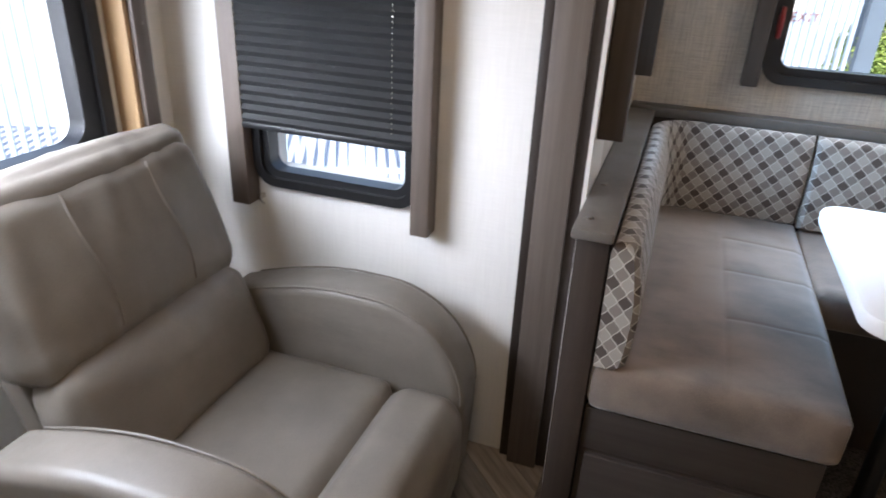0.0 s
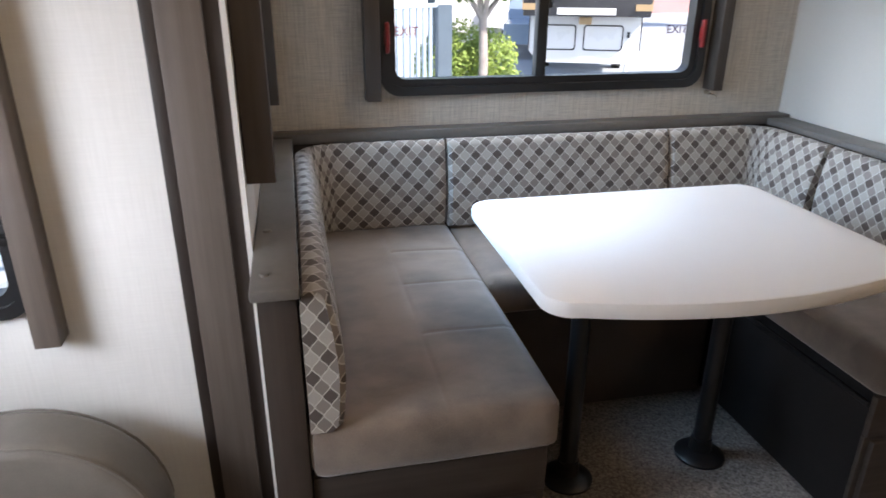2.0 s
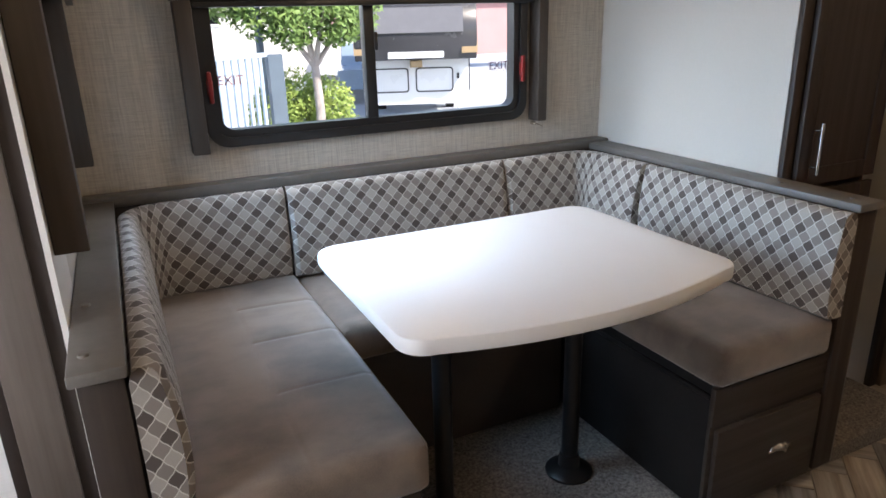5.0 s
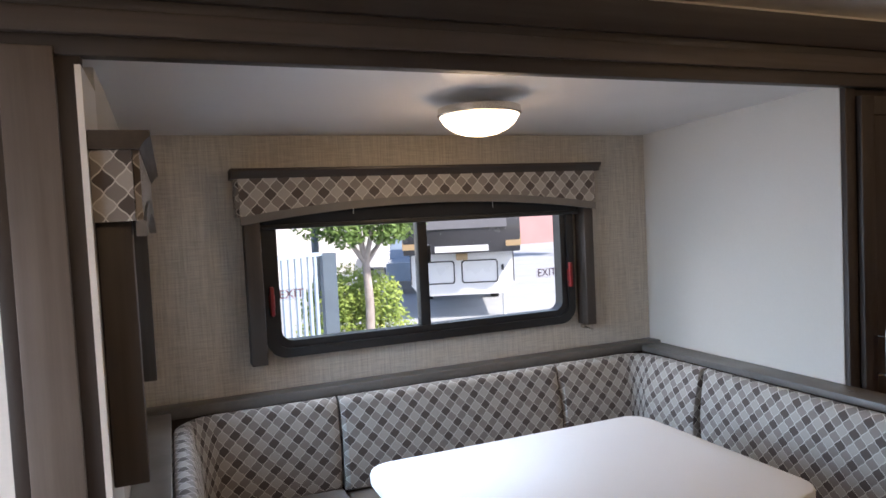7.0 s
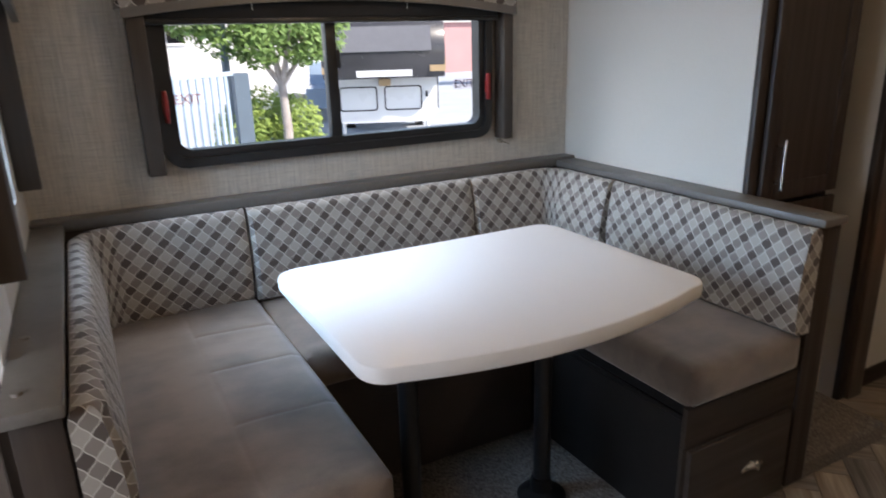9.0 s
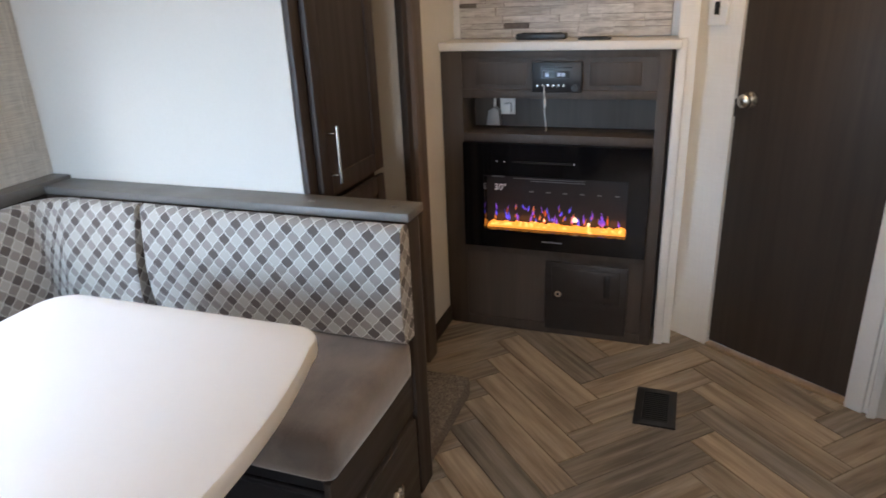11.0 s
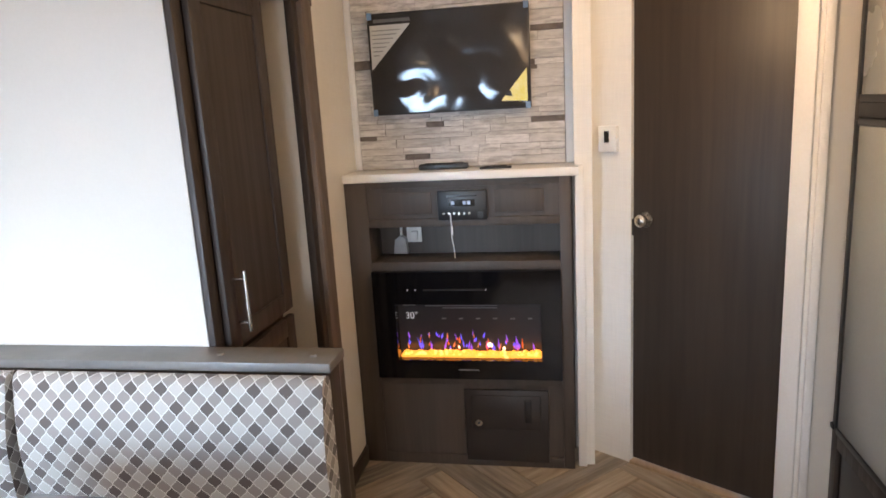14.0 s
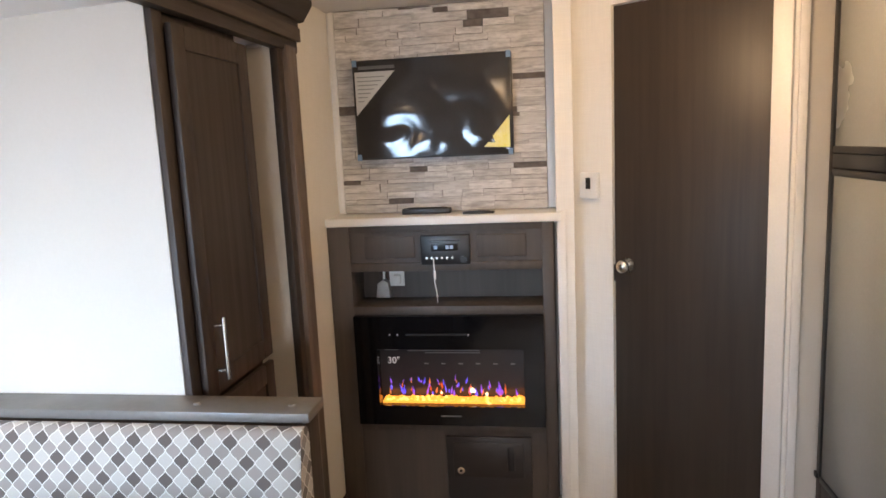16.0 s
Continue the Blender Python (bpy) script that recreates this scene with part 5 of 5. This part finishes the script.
LEAF = plain("leaf_green", (0.21, 0.32, 0.09), (0.10, 0.18, 0.045), 0.6, coarse=2.5)
LEAF_Y = plain("leaf_yellow_green", (0.36, 0.44, 0.10), (0.17, 0.27, 0.06), 0.6, coarse=3)
BARK = plain("pale_bark", (0.46, 0.41, 0.38), (0.30, 0.26, 0.24), 0.9, coarse=6, fine=60, relief=0.6)


def leaves(centres, count, spread, size, seed):
    rg = random.Random(seed)
    vs, fs = [], []
    for i in range(count):
        c, s = rg.choice(centres)
        d = Vector((rg.gauss(0, 1), rg.gauss(0, 1), rg.gauss(0, 1)))
        p = Vector(c) + d.normalized() * s * rg.uniform(0.35, 1.0) ** 0.6 * spread
        a = Vector((rg.uniform(-1, 1), rg.uniform(-1, 1), rg.uniform(-1, 1))).normalized()
        b = a.orthogonal().normalized()
        k = size * rg.uniform(0.6, 1.3)
        n = len(vs)
        vs += [p - a * k, p + b * k * 0.45, p + a * k, p - b * k * 0.45]
        fs.append((n, n + 1, n + 2, n + 3))
    bm = bmesh.new()
    vv = [bm.verts.new(v) for v in vs]
    for f in fs:
        bm.faces.new([vv[i] for i in f])
    return bm


tr = thing("tree", (2.85, 10.25, GZ), "young tree with a pale trunk and a green crown", "tree")
tk = bmesh.new()
rod(tk, (2.85, 10.25, GZ), (2.89, 10.25, 0.35), 0.085, 14, 0.070)
rod(tk, (2.89, 10.25, 0.33), (2.86, 10.25, 1.05), 0.072, 14, 0.058)
for e in ((2.3, 10.2, 1.75), (3.4, 10.3, 1.65), (2.8, 10.7, 2.1), (2.95, 9.8, 1.9), (2.55, 10.0, 2.1)):
    rod(tk, (2.86, 10.25, 0.98), e, 0.048, 10, 0.018)
part("trunk", tk, BARK, tr)
cr = [((2.85, 10.25, 2.25), 0.9), ((2.15, 10.2, 1.95), 0.6), ((3.45, 10.3, 1.85), 0.55), ((2.5, 10.0, 1.65), 0.42), ((3.15, 10.0, 1.62), 0.38), ((1.7, 10.3, 2.1), 0.5), ((3.75, 10.4, 2.15), 0.45), ((2.5, 10.1, 2.6), 0.7), ((1.3, 10.3, 2.35), 0.45)]
tagged(part("crown", leaves(cr, 11000, 1.0, 0.052, 3), LEAF, tr, smooth=False, uv=False), kind="stuff")
bs = thing("shrub", (2.7, 10.9, GZ), "round yellow-green shrub with feathery leaves", "shrub")
cs = [((2.52, 10.9, -0.05), 0.70), ((3.0, 11.0, 0.12), 0.66), ((2.25, 10.8, -0.4), 0.55), ((3.3, 10.9, -0.25), 0.55), ((2.72, 10.8, 0.48), 0.50), ((2.40, 10.8, 0.30), 0.50), ((3.15, 10.8, 0.36), 0.46)]
part("stem", R((2.7, 10.9, GZ), (2.75, 10.9, 0.2), 0.03, 8), BARK, bs)
tagged(part("foliage", leaves(cs, 13000, 1.0, 0.036, 8), LEAF_Y, bs, smooth=False, uv=False), kind="stuff")
gr = tagged(part("tall_grass", leaves([((2.35 + 0.15 * i, 9.75 + 0.05 * (i % 3), GZ + 0.25), 0.3) for i in range(8)], 900, 1.0, 0.10, 9), LEAF, smooth=False, uv=False), "clump of tall green grass", "grass", kind="stuff")

# the trailer parked across the yard, its nose towards the window
COACH = plain("white_gelcoat", (0.72, 0.74, 0.76), (0.66, 0.68, 0.70), 0.3, coarse=0.8)
COACH_DARK = plain("dark_gelcoat", (0.05, 0.05, 0.055), None, 0.25)
COACH_TAN = plain("tan_stripe", (0.42, 0.30, 0.17), None, 0.4)
TC = Vector((6.52, 14.85, GZ))
tm = Matrix.Translation(TC) @ pose(0, 0, 0, 0, 0, -23)
tl = thing("parked_trailer", TC, "white travel trailer with a dark and tan nose cap", "trailer")


def tp(name, bm, m, label=""):
    bm.transform(tm)
    return part(name, bm, m, tl, label)


tp("lower_body", prism([(-1.25, 0.86), (-1.02, 0.58), (1.02, 0.58), (1.25, 0.86), (1.25, 1.62), (-1.25, 1.62)], 1, 0.0, 6.5, 0.02), COACH)
tp("nose_cap", prism([(-0.55, 1.62), (-0.75, 2.1), (-0.55, 2.75), (0.0, 3.1), (6.5, 3.1), (6.5, 1.62)], 0, -1.36, 1.36, 0.03), COACH_DARK)
tp("nose_shine", prism([(-0.66, 2.25), (-0.78, 2.2), (-0.62, 2.72), (-0.5, 2.75)], 0, -1.05, 1.05), plain("silver_gelcoat", (0.16, 0.16, 0.17), None, 0.12))
for s in (-1, 1):
    tp("tan_stripe", B(s * 1.37, s * 1.02, -0.66, -0.4, 1.75, 2.05), COACH_TAN)
tp("light_bar", B(-0.62, 0.62, -0.64, -0.5, 1.66, 1.80), COACH)
for x in (-0.62, 0.42):
    tp("hatch", ring(round_rect(x - 0.44, x + 0.44, 0.86, 1.42, 0.08), round_rect(x - 0.41, x + 0.41, 0.89, 1.39, 0.06), 1, -0.012, 0.0), COACH_DARK)
tp("regulator", B(-0.14, 0.14, -0.3, -0.013, 1.44, 1.6, bev=0.02), COACH_TAN)
tp("hatch_latch", B(0.94, 1.0, -0.03, -0.001, 1.15, 1.28, bev=0.005), COACH_DARK)
for x in (-1.235, 1.235):
    tp("corner_trim", B(x - 0.012, x + 0.012, -0.008, -0.0005, 0.87, 1.61), COACH_DARK)
for x in (-1.0, 1.0):
    tp("jack", R((x, 0.3, 0.0), (x, 0.3, 0.60), 0.04), COACH)
    tp("wheel", R((x - 0.12, 4.2, 0.34), (x + 0.12, 4.2, 0.34), 0.34, 24), BLACK_PLASTIC)

CAR_DARK = plain("pale_blue_paint", (0.26, 0.34, 0.43), None, 0.2)
CAR_WHITE = plain("white_car_paint", (0.7, 0.7, 0.7), None, 0.25)


def pickup(at, ang, paint, label):
    p = thing("pickup_truck", at, label, "truck", "parked pickups")
    mm = Matrix.Translation(at) @ pose(0, 0, 0, 0, 0, ang)
    def add(name, bm, m):
        bm.transform(mm)
        part(name, bm, m, p)
    add("body", prism([(-2.6, 0.45), (-2.6, 1.05), (-0.9, 1.12), (-0.3, 1.75), (1.0, 1.78), (1.35, 1.12), (2.7, 1.08), (2.7, 0.45)], 1, -0.9, 0.9, 0.05), paint)
    add("side_glass", prism([(-0.65, 1.18), (-0.2, 1.65), (0.92, 1.68), (1.1, 1.2)], 1, -0.915, 0.915), BLACK_GLOSS)
    for x in (-1.75, 1.75):
        for y in (-0.82, 0.82):
            add("wheel", R((x, y - 0.11, 0.38), (x, y + 0.11, 0.38), 0.38, 22), BLACK_PLASTIC)


pickup((8.3, 23.0, GZ), 68, CAR_DARK, "pale blue pickup truck parked in the yard")
pickup((9.6, 30.0, GZ), 68, CAR_WHITE, "white pickup truck parked in the yard")

BRICK = plain("rose_stucco", (0.46, 0.27, 0.27), (0.40, 0.23, 0.23), 0.9, coarse=0.4)
STUCCO = plain("white_stucco", (0.72, 0.70, 0.68), (0.66, 0.64, 0.62), 0.9, coarse=0.4)


def building(x0, x1, y0, y1, h, m, label, wins):
    b = thing("building", ((x0 + x1) / 2, (y0 + y1) / 2, GZ), label, "building", "buildings behind the yard")
    part("wall", B(x0, x1, y0, y1, GZ, GZ + h), m, b)
    part("roof", B(x0 - 0.3, x1 + 0.3, y0 - 0.3, y1 + 0.3, GZ + h, GZ + h + 0.3), STUCCO, b)
    for x, z, w, hh in wins:
        wv = part("window", B(x, x + w, y0 - 0.05, y0 + 0.02, GZ + z, GZ + z + hh), BLACK_GLOSS, b)
        part("sill", B(x - 0.05, x + w + 0.05, y0 - 0.1, y0 - 0.051, GZ + z - 0.08, GZ + z), STUCCO, wv)


building(-6, 9.5, 31, 40, 6.5, STUCCO, "long white stucco building", [(2.2 + 1.7 * i, 2.55, 0.7, 0.55) for i in range(4)])
building(10, 19, 60, 70, 4.0, BRICK, "low rose stucco building", [])
building(25, 60, 46, 56, 3.6, BRICK, "long low rose stucco building", [])
t2 = thing("tree", (20.5, 31.0, GZ), "distant green tree over the roofs", "tree")
part("trunk", R((20.5, 31, GZ), (20.5, 31, 3), 0.2, 10, 0.12), BARK, t2)
tagged(part("crown", leaves([((20.5, 31, 4.6), 1.6), ((21.6, 31, 3.9), 1.2), ((19.5, 31, 4.0), 1.1)], 2400, 1.0, 0.2, 21), LEAF, t2, smooth=False, uv=False), kind="stuff")
